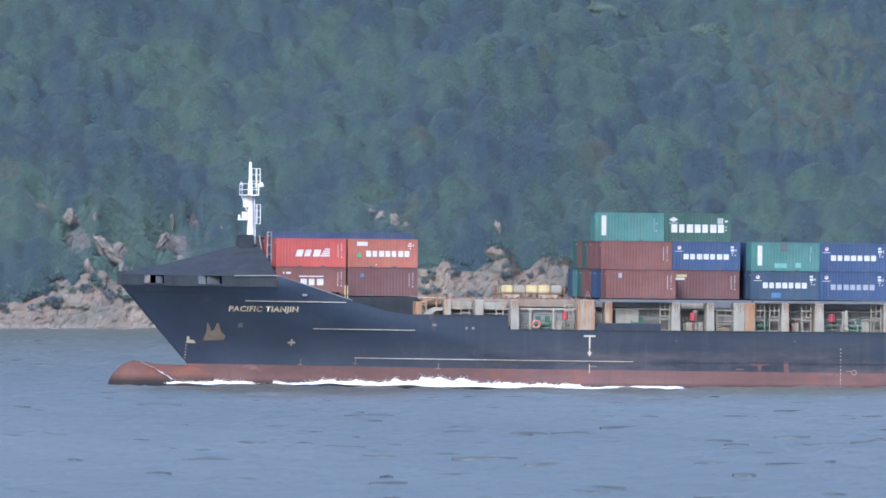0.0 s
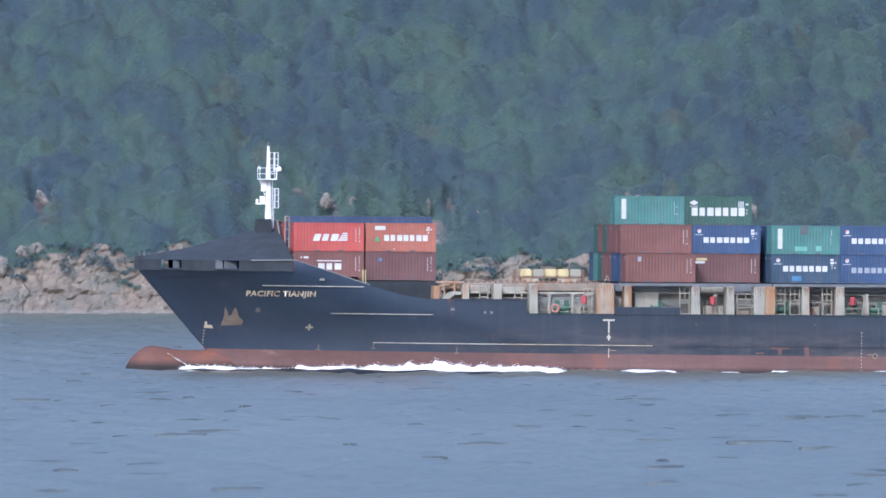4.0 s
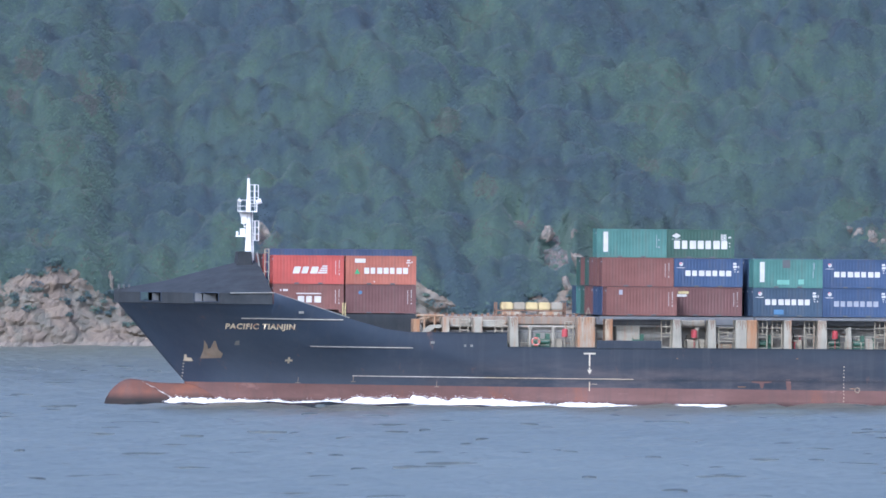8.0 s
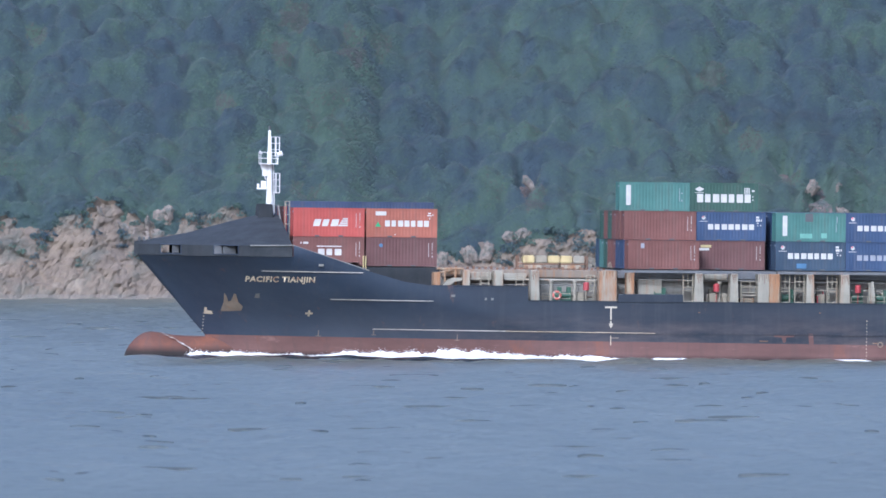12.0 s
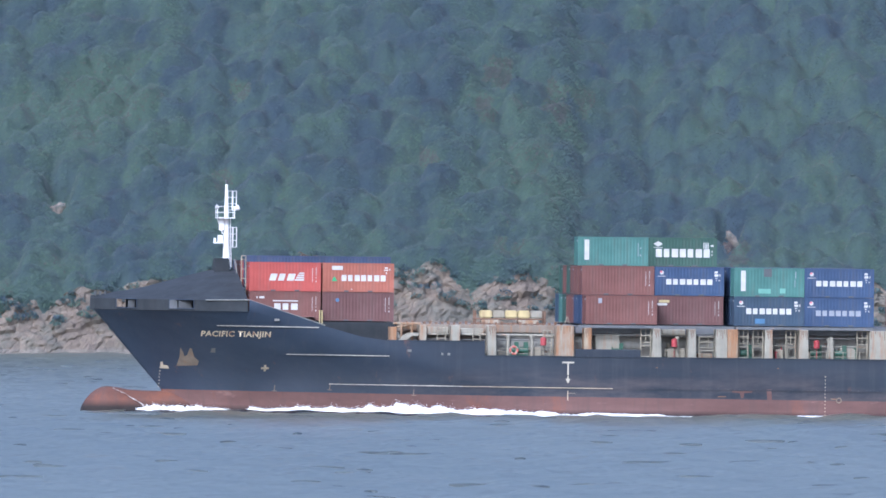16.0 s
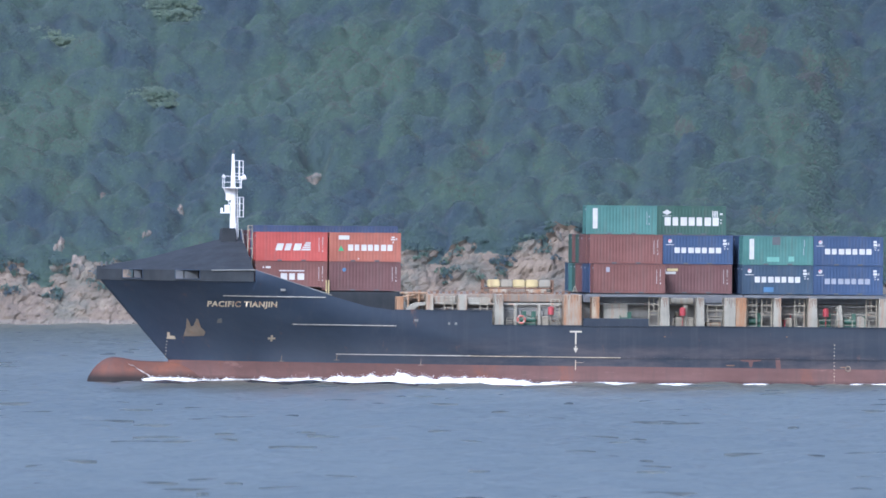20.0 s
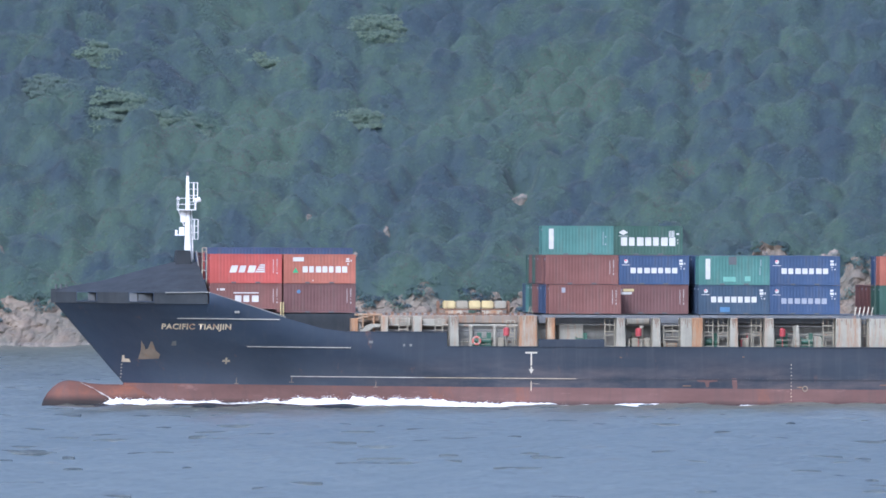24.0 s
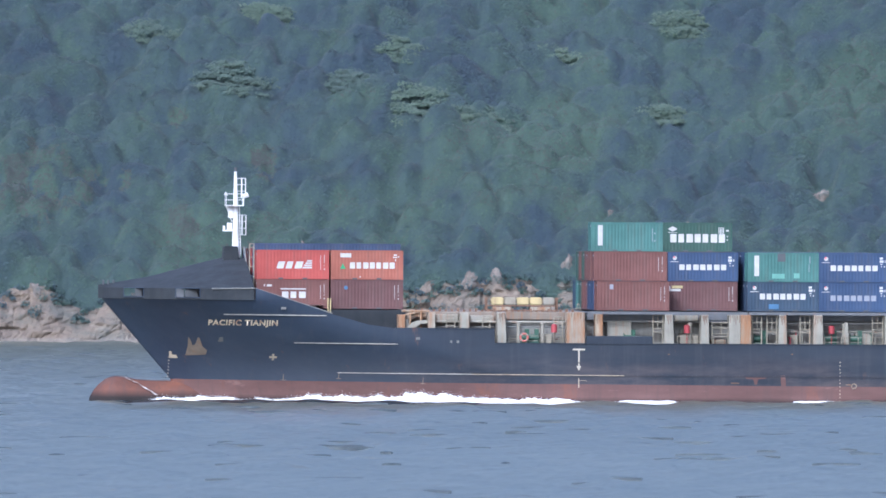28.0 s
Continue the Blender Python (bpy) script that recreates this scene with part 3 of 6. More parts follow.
def spreading_tree(x, z, w, tone):
    """A flat-topped tree: trunk, limbs, and thin leaf pads in tiers with gaps between."""
    y = surface(x, z - 2.8)
    base = float(hill_z(x, y))
    tall = z - base
    ob = tagged(new("tree"), "large spreading tree with tiered flat leaf pads", "tree", "large trees on the slope")
    ob.matrix_world = pose(x, y, base)
    part("trunk", made(lambda bm: (tube(bm, (0, 0, -0.8), (0.3, -0.2, tall * 0.45), 0.34, 0.24, 10), tube(bm, (0.3, -0.2, tall * 0.45), (0.1, 0, tall * 0.8), 0.24, 0.12, 10))), MAT_BARK, ob)
    pads = []
    count = int(18 + w * 14)
    for k in range(count):
        a, f = k * 2.4, math.sqrt((k + 0.5) / count)
        px, py = math.cos(a) * f * w, math.sin(a) * f * w * 0.8 - 0.2 * w
        pz = tall - 0.32 * w * f * f + 0.5 * min(0, py + 0.1 * w) + rng.uniform(-0.35, 0.35) - 0.12 * px
        pads.append((px, py, pz, rng.uniform(0.7, 1.25)))
    for px, py, pz, pr in pads[::4]:
        part("limb", made(lambda bm: tube(bm, (0.25, -0.1, tall * 0.5), (px, py, pz - 0.2), 0.13, 0.05, 6)), MAT_BARK, ob)
    c = np.array(pads)
    c[:, 3] *= rng.uniform(0.6, 1.3, len(c))
    q = 90
    e = rng.normal(size=(len(c), q, 3))
    e /= np.linalg.norm(e, axis=-1, keepdims=True)
    e *= rng.uniform(0.2, 1, (len(c), q, 1)) ** 0.5
    pos = c[:, None, :3] + e * c[:, None, 3:] * np.array([1.3, 1, 0.42])
    nrm = np.array([0, -0.4, 0.9]) + e * 0.5 + rng.normal(size=e.shape) * 0.2
    nrm /= np.linalg.norm(nrm, axis=-1, keepdims=True)
    t1 = np.cross(nrm, rng.normal(size=e.shape))
    t1 /= np.linalg.norm(t1, axis=-1, keepdims=True) + 1e-6
    t2 = np.cross(nrm, t1)
    s = rng.uniform(0.12, 0.24, (len(c), q, 1))
    quad = np.stack([pos - t1 * s, pos - t2 * s * 0.75, pos + t1 * s, pos + t2 * s * 0.75], 2)
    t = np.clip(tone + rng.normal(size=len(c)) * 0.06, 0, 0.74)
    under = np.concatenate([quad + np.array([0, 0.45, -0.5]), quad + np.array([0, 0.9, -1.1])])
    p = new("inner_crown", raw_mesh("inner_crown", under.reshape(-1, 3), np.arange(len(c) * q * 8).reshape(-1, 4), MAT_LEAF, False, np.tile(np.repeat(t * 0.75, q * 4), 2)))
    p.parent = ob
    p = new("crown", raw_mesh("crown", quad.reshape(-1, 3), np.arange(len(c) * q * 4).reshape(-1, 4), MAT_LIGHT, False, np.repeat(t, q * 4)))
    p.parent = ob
    return ob


def build_trees():
    for row in TREES:
        spreading_tree(*row)



# ---- mesh helpers for made things ----


def box(bm, x0, x1, y0, y1, z0, z1, taper=0.0):
    """A box; taper draws its top in by that much on either side along x."""
    p = [(x0, y0, z0), (x1, y0, z0), (x1, y1, z0), (x0, y1, z0), (x0 + taper, y0, z1), (x1 - taper, y0, z1), (x1 - taper, y1, z1), (x0 + taper, y1, z1)]
    v = [bm.verts.new(q) for q in p]
    for f in ((3, 2, 1, 0), (4, 5, 6, 7), (0, 1, 5, 4), (1, 2, 6, 5), (2, 3, 7, 6), (3, 0, 4, 7)):
        bm.faces.new([v[i] for i in f])
    return v


def tube(bm, p, q, r, r2=None, n=8, caps=True):
    """A round bar from p to q."""
    p, q = Vector(p), Vector(q)
    r2 = r if r2 is None else r2
    d = (q - p).normalized()
    a = d.cross(Vector((0, 0, 1)) if abs(d.z) < 0.9 else Vector((1, 0, 0))).normalized()
    b = d.cross(a)
    rings = []
    for c, rad in ((p, r), (q, r2)):
        rings.append([bm.verts.new(c + (a * math.cos(k * 2 * math.pi / n) + b * math.sin(k * 2 * math.pi / n)) * rad) for k in range(n)])
    for k in range(n):
        bm.faces.new((rings[0][k], rings[0][(k + 1) % n], rings[1][(k + 1) % n], rings[1][k]))
    if caps:
        bm.faces.new(rings[0][::-1])
        bm.faces.new(rings[1])


def ring(bm, c, big, small, n=20, k=8):
    """A torus that stands facing the y axis."""
    c = Vector(c)
    rows = []
    for i in range(n):
        a = i * 2 * math.pi / n
        out = Vector((math.cos(a), 0, math.sin(a)))
        rows.append([bm.verts.new(c + out * (big + small * math.cos(j * 2 * math.pi / k)) + Vector((0, small * math.sin(j * 2 * math.pi / k), 0))) for j in range(k)])
    for i in range(n):
        for j in range(k):
            bm.faces.new((rows[i][j], rows[(i + 1) % n][j], rows[(i + 1) % n][(j + 1) % k], rows[i][(j + 1) % k]))


def soften(bm, width=0.03, segments=1):
    bmesh.ops.bevel(bm, geom=list(bm.edges), offset=width, segments=segments, affect='EDGES', clamp_overlap=True)
    return bm


def part(name, bm, material, parent, label=""):
    """One mesh object from a bmesh, under a thing or a part of it."""
    me = bpy.data.meshes.new(name)
    bmesh.ops.recalc_face_normals(bm, faces=bm.faces)
    bm.to_mesh(me)
    bm.free()
    me.materials.append(material)
    ob = new(name, me)
    ob.parent = parent
    if label:
        tagged(ob, label)
    return ob


def thing(name, label, category, group=""):
    ob = new(name)
    ob.empty_display_size = 0.5
    return tagged(ob, label, category, group)


def made(fn, *args, **kw):
    bm = bmesh.new()
    fn(bm, *args, **kw)
    return bm


ABOARD = []   # things that ride on the ship, with their poses in the ship's space

build_trees()

# ---- paints of the ship ----


def hull_paint():
    """Black topsides, faded blue-grey in bands, lighter and bluer towards the bow, scuffed along the fenders' height
    and rust-bled.
    """
    m = Mat("hull_black_paint", 0.5, 0, 0.4)
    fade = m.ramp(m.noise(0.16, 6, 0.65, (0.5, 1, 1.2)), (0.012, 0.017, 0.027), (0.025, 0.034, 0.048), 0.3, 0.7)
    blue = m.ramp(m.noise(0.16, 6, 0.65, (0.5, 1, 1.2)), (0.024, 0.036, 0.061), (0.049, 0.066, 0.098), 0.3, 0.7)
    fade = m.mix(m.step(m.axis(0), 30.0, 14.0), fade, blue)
    streak = m.step(m.noise(1.0, 6, 0.65, (1.6, 1, 0.10)), 0.52, 0.74)
    col = m.mix(m.mul(streak, 0.22), fade, (0.085, 0.080, 0.082))
    aft = m.mul(m.step(m.axis(0), 18.0, 34.0), m.step(m.axis(2), 4.8, 2.2))
    scuff = m.mul(aft, m.step(m.noise(0.5, 7, 0.7, (0.35, 1, 1.6)), 0.42, 0.68))
    col = m.mix(m.mul(scuff, 0.6), col, (0.11, 0.085, 0.080))
    rust = m.step(m.noise(0.7, 7, 0.7, (1, 1, 0.35)), 0.62, 0.76)
    col = m.mix(m.mul(rust, 0.75), col, (0.15, 0.07, 0.045))
    m.color(col).bump(m.noise(0.45, 5, 0.6, (1, 1, 1)), 0.35, 0.08)
    return m.m


def boot_paint(name, lo, hi, damp=0.75):
    """Red-brown bottom paint, scraped and stained; wet and dark at the water."""
    m = Mat(name, 0.75, 0, 0.2)
    fade = m.ramp(m.noise(0.35, 6, 0.65, (0.4, 1, 1.5)), lo, hi, 0.3, 0.7)
    streak = m.step(m.noise(0.9, 6, 0.65, (1.4, 1, 0.15)), 0.50, 0.72)
    col = m.mix(m.mul(streak, 0.55), fade, (0.085, 0.062, 0.058))
    scrape = m.step(m.noise(0.8, 6, 0.7, (0.4, 1, 2)), 0.60, 0.74)
    col = m.mix(m.mul(scrape, 0.5), col, (0.27, 0.17, 0.145))
    rust = m.step(m.noise(0.25, 6, 0.7, (1, 1, 0.3)), 0.58, 0.7)
    col = m.mix(m.mul(rust, 0.5), col, (0.22, 0.085, 0.045))
    wet = m.step(m.axis(2), damp, damp * 0.4)
    col = m.mix(m.mul(wet, 0.92), col, (0.022, 0.022, 0.022))
    m.color(col).bump(m.noise(0.9, 5), 0.4, 0.06)
    return m.m


BOOT_RED = boot_paint("boot_top_red_paint", (0.105, 0.060, 0.054), (0.155, 0.090, 0.078))
BULB_RED = boot_paint("bulb_red_paint", (0.095, 0.045, 0.034), (0.15, 0.072, 0.052), 1.05)
HULL_BLACK = hull_paint()
WHITE = paint("white_ship_paint", (0.27, 0.255, 0.20), 0.6, 0.35, 0.8)
MAST_WHITE = paint("mast_white_paint", (0.72, 0.72, 0.70), 0.45, 0.15)
RUSTY = paint("rust_streaked_white_paint", (0.28, 0.255, 0.195), 0.75, 0.3, 1.6)
ORANGE_RUST = paint("orange_rust_paint", (0.28, 0.235, 0.16), 0.8, 0.3, 1.9)
GREY = paint("grey_deck_paint", (0.16, 0.16, 0.145), 0.6, 0.4, 0.25)
WHALE = paint("whaleback_dull_black_paint", (0.015, 0.019, 0.023), 0.9, 0.12)
WALL = paint("coaming_pale_grey_paint", (0.21, 0.205, 0.18), 0.6, 0.5, 0.45)
COVER = paint("hatch_cover_grey_paint", (0.10, 0.105, 0.11), 0.6, 0.3, 0.2)
HATCH_RUST = paint("rusty_beige_hatch_paint", (0.19, 0.155, 0.115), 0.75, 0.4, 0.9)
RUST_BROWN = paint("brown_rust_paint", (0.15, 0.085, 0.05), 0.85, 0.3, 0.5)
DARK = paint("dark_deck_paint", (0.07, 0.075, 0.08), 0.6, 0.3)
DECK = paint("deck_red_brown_paint", (0.16, 0.10, 0.08), 0.75, 0.4, 0.3)
GREEN = paint("machinery_green_paint", (0.030, 0.085, 0.052), 0.5, 0.3)
RED = paint("fire_red_paint", (0.30, 0.04, 0.045), 0.5, 0.15)
BUOY_ORANGE = paint("lifebuoy_red", (0.40, 0.11, 0.08), 0.5, 0.1)
CREAM = paint("cream_paint", (0.25, 0.225, 0.165), 0.6, 0.35, 0.3)
YELLOW = paint("yellow_paint", (0.44, 0.36, 0.17), 0.6, 0.3, 0.2)
MARK = paint("marking_white_paint", (0.45, 0.41, 0.32), 0.6, 0.2)
STRAKE = paint("worn_white_strake_paint", (0.56, 0.53, 0.46), 0.6, 0.6)
MARK_TAN = paint("marking_cream_paint", (0.50, 0.42, 0.29), 0.7, 0.3, 0.1)
SCRAPE = paint("bare_scraped_paint", (0.22, 0.175, 0.125), 0.8, 0.4, 0.4)

# ---- hull: x runs aft from the stem head, z up from the water at the bow, the seen side is -y ----
BEAM = 11.5
Z_STEM, X_STEM = (-4.0, 0.0, 2.0, 3.1, 6.3, 8.85, 9.8), (6.6, 6.4, 5.95, 4.95, 2.2, 0.0, -0.08)


def half_breadth(x, z):
    xs = np.interp(z, Z_STEM, X_STEM)
    length = np.interp(z, (-4, 0, 2, 5, 8.85), (40, 34, 30, 24, 18.5))
    power = np.interp(z, (-4, 0, 5, 8.85), (1.5, 1.7, 2.2, 2.7))
    u = np.clip((x - xs) / length, 0, 1)
    bow = 0.14 + (BEAM - 0.14) * (1 - (1 - u) ** power)
    stern = np.interp(x, (92, 118), (1, 0.86))
    return bow * stern


TOP_X, TOP_Z = (0, 12.19, 12.2, 18.43, 21.5, 23.7, 31.85, 31.9, 118), (8.68, 8.60, 9.57, 7.48, 6.62, 6.33, 6.30, 5.12, 5.12)


def top_z(x):
    return np.interp(x, TOP_X, TOP_Z)


def boot_z(x):
    return 1.95 - 0.0045 * np.clip(x - 5, 0, 90)


def build_skin(name, low, high, levels, material, parent, label):
    """Both sides of the hull between two heights that are functions of x."""
    s = np.unique(np.concatenate([np.arange(0, 34, 0.4), (12.19, 12.2, 31.85, 31.9), np.arange(34, 118.1, 2.0)]))
    f = np.linspace(0, 1, levels)
    S, Fr = np.meshgrid(s, f, indexing="ij")
    X = S.copy()
    for _ in range(4):
        Z = low(X) + (high(X) - low(X)) * Fr
        X = S + np.interp(Z, Z_STEM, X_STEM) * np.clip(1 - S / 11.5, 0, 1)
    Z = low(X) + (high(X) - low(X)) * Fr
    Y = half_breadth(X, Z)
    near = np.stack([X, -Y, Z], -1).reshape(-1, 3)
    far = np.stack([X, Y, Z], -1).reshape(-1, 3)
    g = grid_faces(len(s), levels)
    n = len(near)
    last = (len(s) - 1) * levels
    stem = np.array([[j + n, j, j + 1, j + 1 + n] for j in range(levels - 1)])
    transom = np.array([[last + j, last + j + n, last + j + 1 + n, last + j + 1] for j in range(levels - 1)])
    faces = np.concatenate([g, g[:, ::-1] + n, stem, transom])
    ob = new(name, raw_mesh(name, np.concatenate([near, far]), faces, material, True))
    ob.parent = parent
    return tagged(ob, label)


ship = thing("container_ship", "black-hulled feeder container ship with red boot-top and rusty deck posts", "ship")
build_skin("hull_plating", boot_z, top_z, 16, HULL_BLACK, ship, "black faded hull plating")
build_skin("boot_top", lambda x: np.full(np.shape(x), -4.0), boot_z, 8, BOOT_RED, ship, "red-brown scraped boot-top")


def deck_sheet(x0, x1, z, inset, step=1.0):
    """A deck with thickness, following the hull's sides."""
    xs = np.arange(x0, x1 + 0.01, step)
    b = half_breadth(xs, np.full(len(xs), z)) - inset
    v = [(x, s * y, h) for h in (z, z - 0.15) for s in (-1, 1) for x, y in zip(xs, b)]
    n = len(xs)
    fs = []
    for i in range(n - 1):
        fs += [(i, i + 1, n + i + 1, n + i), (2 * n + i + 1, 2 * n + i, 3 * n + i, 3 * n + i + 1)]
    return v, fs


for nm, a, b, z in (("forecastle_deck", 1.0, 18.0, 8.2), ("foredeck", 18.0, 32.0, 5.5), ("main_deck", 32.0, 118.0, 4.1)):
    v, fs = deck_sheet(a, b, z, 0.15)
    me = raw_mesh(nm, v, fs, DECK)
    ob = new(nm, me)
    ob.parent = ship


def bulb(bm):
    """The bulbous bow: a blunt lumpy nose that breaks the surface."""
    prof = [(-0.85, -0.15, 0.12), (-0.70, 0.05, 0.45), (-0.35, 0.22, 0.85), (0.05, 0.30, 1.22), (0.5, 0.32, 1.55), (0.95, 0.30, 1.78), (1.4, 0.28, 1.88), (2.2, 0.25, 1.82), (3.2, 0.2, 1.68), (4.4, 0.15, 1.66), (6.0, 0.1, 1.70), (9.0, 0.1, 1.6)]
    rows = []
    for x, zc, r in prof:
        rows.append([bm.verts.new((x, 0.92 * r * math.sin(a), zc + r * math.cos(a) * (1 if math.cos(a) > 0 else 1.4))) for a in [k * 2 * math.pi / 24 for k in range(24)]])
    for i in range(len(rows) - 1):
        for k in range(24):
            bm.faces.new((rows[i][k], rows[i + 1][k], rows[i + 1][(k + 1) % 24], rows[i][(k + 1) % 24]))
    bm.faces.new(rows[0])
    for f in bm.faces:
        f.smooth = True


part("bulbous_bow", made(bulb), BULB_RED, ship, "red-brown bulbous bow breaking the surface")


# ---- whaleback over the forecastle ----
def crest_z(x):
    return np.interp(x, (-0.1, 0.6, 4.3, 7.3, 10.3, 12.0), (9.72, 9.80, 10.45, 11.30, 12.05, 12.05))


def whaleback(bm):
    """Shield over the forecastle, with two mooring openings cut through either side."""
    holes = ((1.85, 3.35), (5.85, 7.75))
    xs = sorted(set([-0.08, 0.3, 0.8, 1.3, 4.0, 4.8, 5.5, 8.7, 9.4, 10.1, 10.8, 11.5, 12.1] + [e for h in holes for e in h]))
    rows = []
    for x in xs:
        k = float(half_breadth(max(x, 0.0), 8.66)) + 0.015
        zc = float(crest_z(x))
        top = min(9.50, zc - 0.12)
        pts = [(k, 8.59), (k - 0.01, 8.76), (k - 0.06, top)]
        for f in (0.25, 0.5, 0.75, 1.0):
            pts.append((max((k - 0.06) * (1 - f), 0), top + (zc - top) * (1 - (1 - f) ** 1.2)))
        rows.append([bm.verts.new((x, -y, z)) for y, z in pts] + [bm.verts.new((x, y, z)) for y, z in pts[-2::-1]])
    n = len(rows[0]) - 1
    for i in range(len(rows) - 1):
        mid = (xs[i] + xs[i + 1]) / 2
        cut = any(a < mid < b for a, b in holes)
        for k in range(n):
            if cut and k in (1, n - 2):
                continue
            bm.faces.new((rows[i][k], rows[i + 1][k], rows[i + 1][k + 1], rows[i][k + 1]))
    bm.faces.new(rows[-1])
    bm.faces.new(rows[0][::-1])


shield = part("whaleback", made(whaleback), WHALE, ship, "dark grey sloping whaleback over the forecastle")
thick = shield.modifiers.new("thickness", 'SOLIDIFY')
thick.thickness, thick.offset = 0.05, -1


def hull_pt(x, z, off=0.02):
    return Vector((x, -float(half_breadth(x, z)) - off, z))


def hull_bar(bm, x0, z0, x1, z1, half, off=0.05, n=None):
    """A flat strip laid on the plating from one point to another."""
    n = n or max(2, int(abs(x1 - x0) / 0.8) + 2)
    d = Vector((x1 - x0, z1 - z0)).normalized()
    q = Vector((-d.y, d.x)) * half
    rows = []
    for i in range(n):
        f = i / (n - 1)
        x, z = x0 + (x1 - x0) * f, z0 + (z1 - z0) * f
        a, b = (x + q.x, z + q.y), (x - q.x, z - q.y)
        rows.append([bm.verts.new(hull_pt(*a, 0.0)), bm.verts.new(hull_pt(*a, off)), bm.verts.new(hull_pt(*b, off)), bm.verts.new(hull_pt(*b, 0.0))])
    for i in range(n - 1):
        for k in range(3):
            bm.faces.new((rows[i][k], rows[i + 1][k], rows[i + 1][k + 1], rows[i][k + 1]))
    bm.faces.new(rows[0])
    bm.faces.new(rows[-1][::-1])


def mooring_frame(bm, x0, x1):
    """The raised lip round an opening."""
    for a, b, c, d in ((x0, x0, 8.76, 9.5), (x1, x1, 8.76, 9.5)):
        p, q = (Vector((a, -float(half_breadth(a, 8.85)), z)) for z in (c, d))
        tube(bm, p, q, 0.03)
    for z in (8.76, 9.5):
        tube(bm, Vector((x0, -float(half_breadth(x0, 8.85)), z)), Vector((x1, -float(half_breadth(x1, 8.85)), z)), 0.025)


part("mooring_opening_lip", made(mooring_frame, 1.85, 3.35), HULL_BLACK, ship)
part("mooring_opening_lip", made(mooring_frame, 5.85, 7.75), HULL_BLACK, ship)

part("fairlead_plate", made(lambda bm: soften(bm, 0.02) if box(bm, 5.9, 6.55, -float(half_breadth(5.9, 8.85)) + 0.10, -float(half_breadth(5.9, 8.85)) + 0.16, 8.75, 9.5) else None), COVER, ship)

# Plates added behind the openings so they read dark grey instead of black.
for x0, x1 in ((2.75, 3.33), (6.6, 7.72)):
    part("mooring_bitt", made(lambda bm: soften(bm, 0.03) if box(bm, x0, x1, -float(half_breadth(x0, 8.85)) + 0.32, -float(half_breadth(x0, 8.85)) + 0.6, 8.78, 9.42) else None), DARK, ship)

# rubbing strakes
for x0, x1, z0, z1, half, mt in ((19.2, 30.0, 2.62, 2.58, 0.030, STRAKE), (30.0, 42.6, 2.58, 2.52, 0.022, MARK_TAN), (9.75, 18.0, 7.38, 7.34, 0.033, STRAKE), (15.5, 23.9, 5.07, 5.03, 0.028, STRAKE)):
    part("rubbing_strake", made(hull_bar, x0, z0, x1, z1, half, 0.09), mt, ship, "pale worn rubbing strake")


def ledge_strake(bm):
    a = Vector((8.7, -float(half_breadth(8.7, 8.85)) + 0.04, 9.5))
    b = Vector((12.2, -float(half_breadth(12.2, 8.85)) + 0.02, 9.55))
    tube(bm, a, b, 0.055)
    tube(bm, b, Vector((18.5, -float(half_breadth(18.5, 7.5)), 7.52)), 0.05)


part("bulwark_rail", made(ledge_strake), GREY, ship)


def whaleback_bracket(bm):
    """The stepped end of the whaleback beside the first stack."""
    box(bm, 11.6, 12.25, -8.2, 8.2, 8.3, 9.5)
    box(bm, 11.9, 12.3, -6.2, 6.2, 9.5, 10.6)


part("whaleback_end", made(whaleback_bracket), HULL_BLACK, ship)


def hull_text(words, x0, x1, z, tall):
    """Letters that lie on the plating, made from the built-in font."""
    cu = bpy.data.curves.new("letters", 'FONT')
    cu.body, cu.offset, cu.resolution_u, cu.space_character = words, 0.032, 3, 1.1
    tmp = new("letters", cu)
    bpy.context.view_layer.update()
    me = bpy.data.meshes.new_from_object(tmp.evaluated_get(bpy.context.evaluated_depsgraph_get()))
    bpy.data.objects.remove(tmp)
    co = np.array([v.co[:] for v in me.vertices])
    lo, hi = co.min(0), co.max(0)
    bm = bmesh.new()
    bm.from_mesh(me)
    for v in bm.verts:
        x = x0 + (v.co.x - lo[0]) / (hi[0] - lo[0]) * (x1 - x0)
        v.co = hull_pt(x, z + (v.co.y - lo[1]) / (hi[1] - lo[1]) * tall, 0.03)
    return bm


NAME_PAINT = Mat("name_paint", 0.6)
NAME_PAINT.color(NAME_PAINT.mix(NAME_PAINT.mul(NAME_PAINT.step(NAME_PAINT.noise(1.5, 5), 0.5, 0.62), 0.75), (0.66, 0.56, 0.38), (0.22, 0.09, 0.05)))
tagged(part("ship_name", hull_text("PACIFIC TIANJIN", 8.6, 14.1, 6.32, 0.62), NAME_PAINT.m, ship, "worn cream painted ship name"), kind="stuff")


def tee_mark(bm):
    hull_bar(bm, 38.36, 4.66, 39.36, 4.66, 0.07, 0.03)
    hull_bar(bm, 38.86, 4.6, 38.86, 3.6, 0.055, 0.03, 3)
    a, b, c = hull_pt(38.66, 3.3, 0.03), hull_pt(39.06, 3.3, 0.03), hull_pt(38.86, 2.9, 0.03)
    bm.faces.new([bm.verts.new(p) for p in (a, b, c)])
    hull_bar(bm, 38.86, 3.5, 38.86, 3.2, 0.055, 0.03, 2)


part("tug_mark", made(tee_mark), MARK, ship, "cream tug push mark with an arrow")
part("tug_mark_foot", made(lambda bm: (hull_bar(bm, 38.86, 2.3, 38.86, 1.5, 0.03, 0.03, 2), hull_bar(bm, 38.8, 2.1, 39.5, 2.1, 0.012, 0.03))), MARK_TAN, ship)


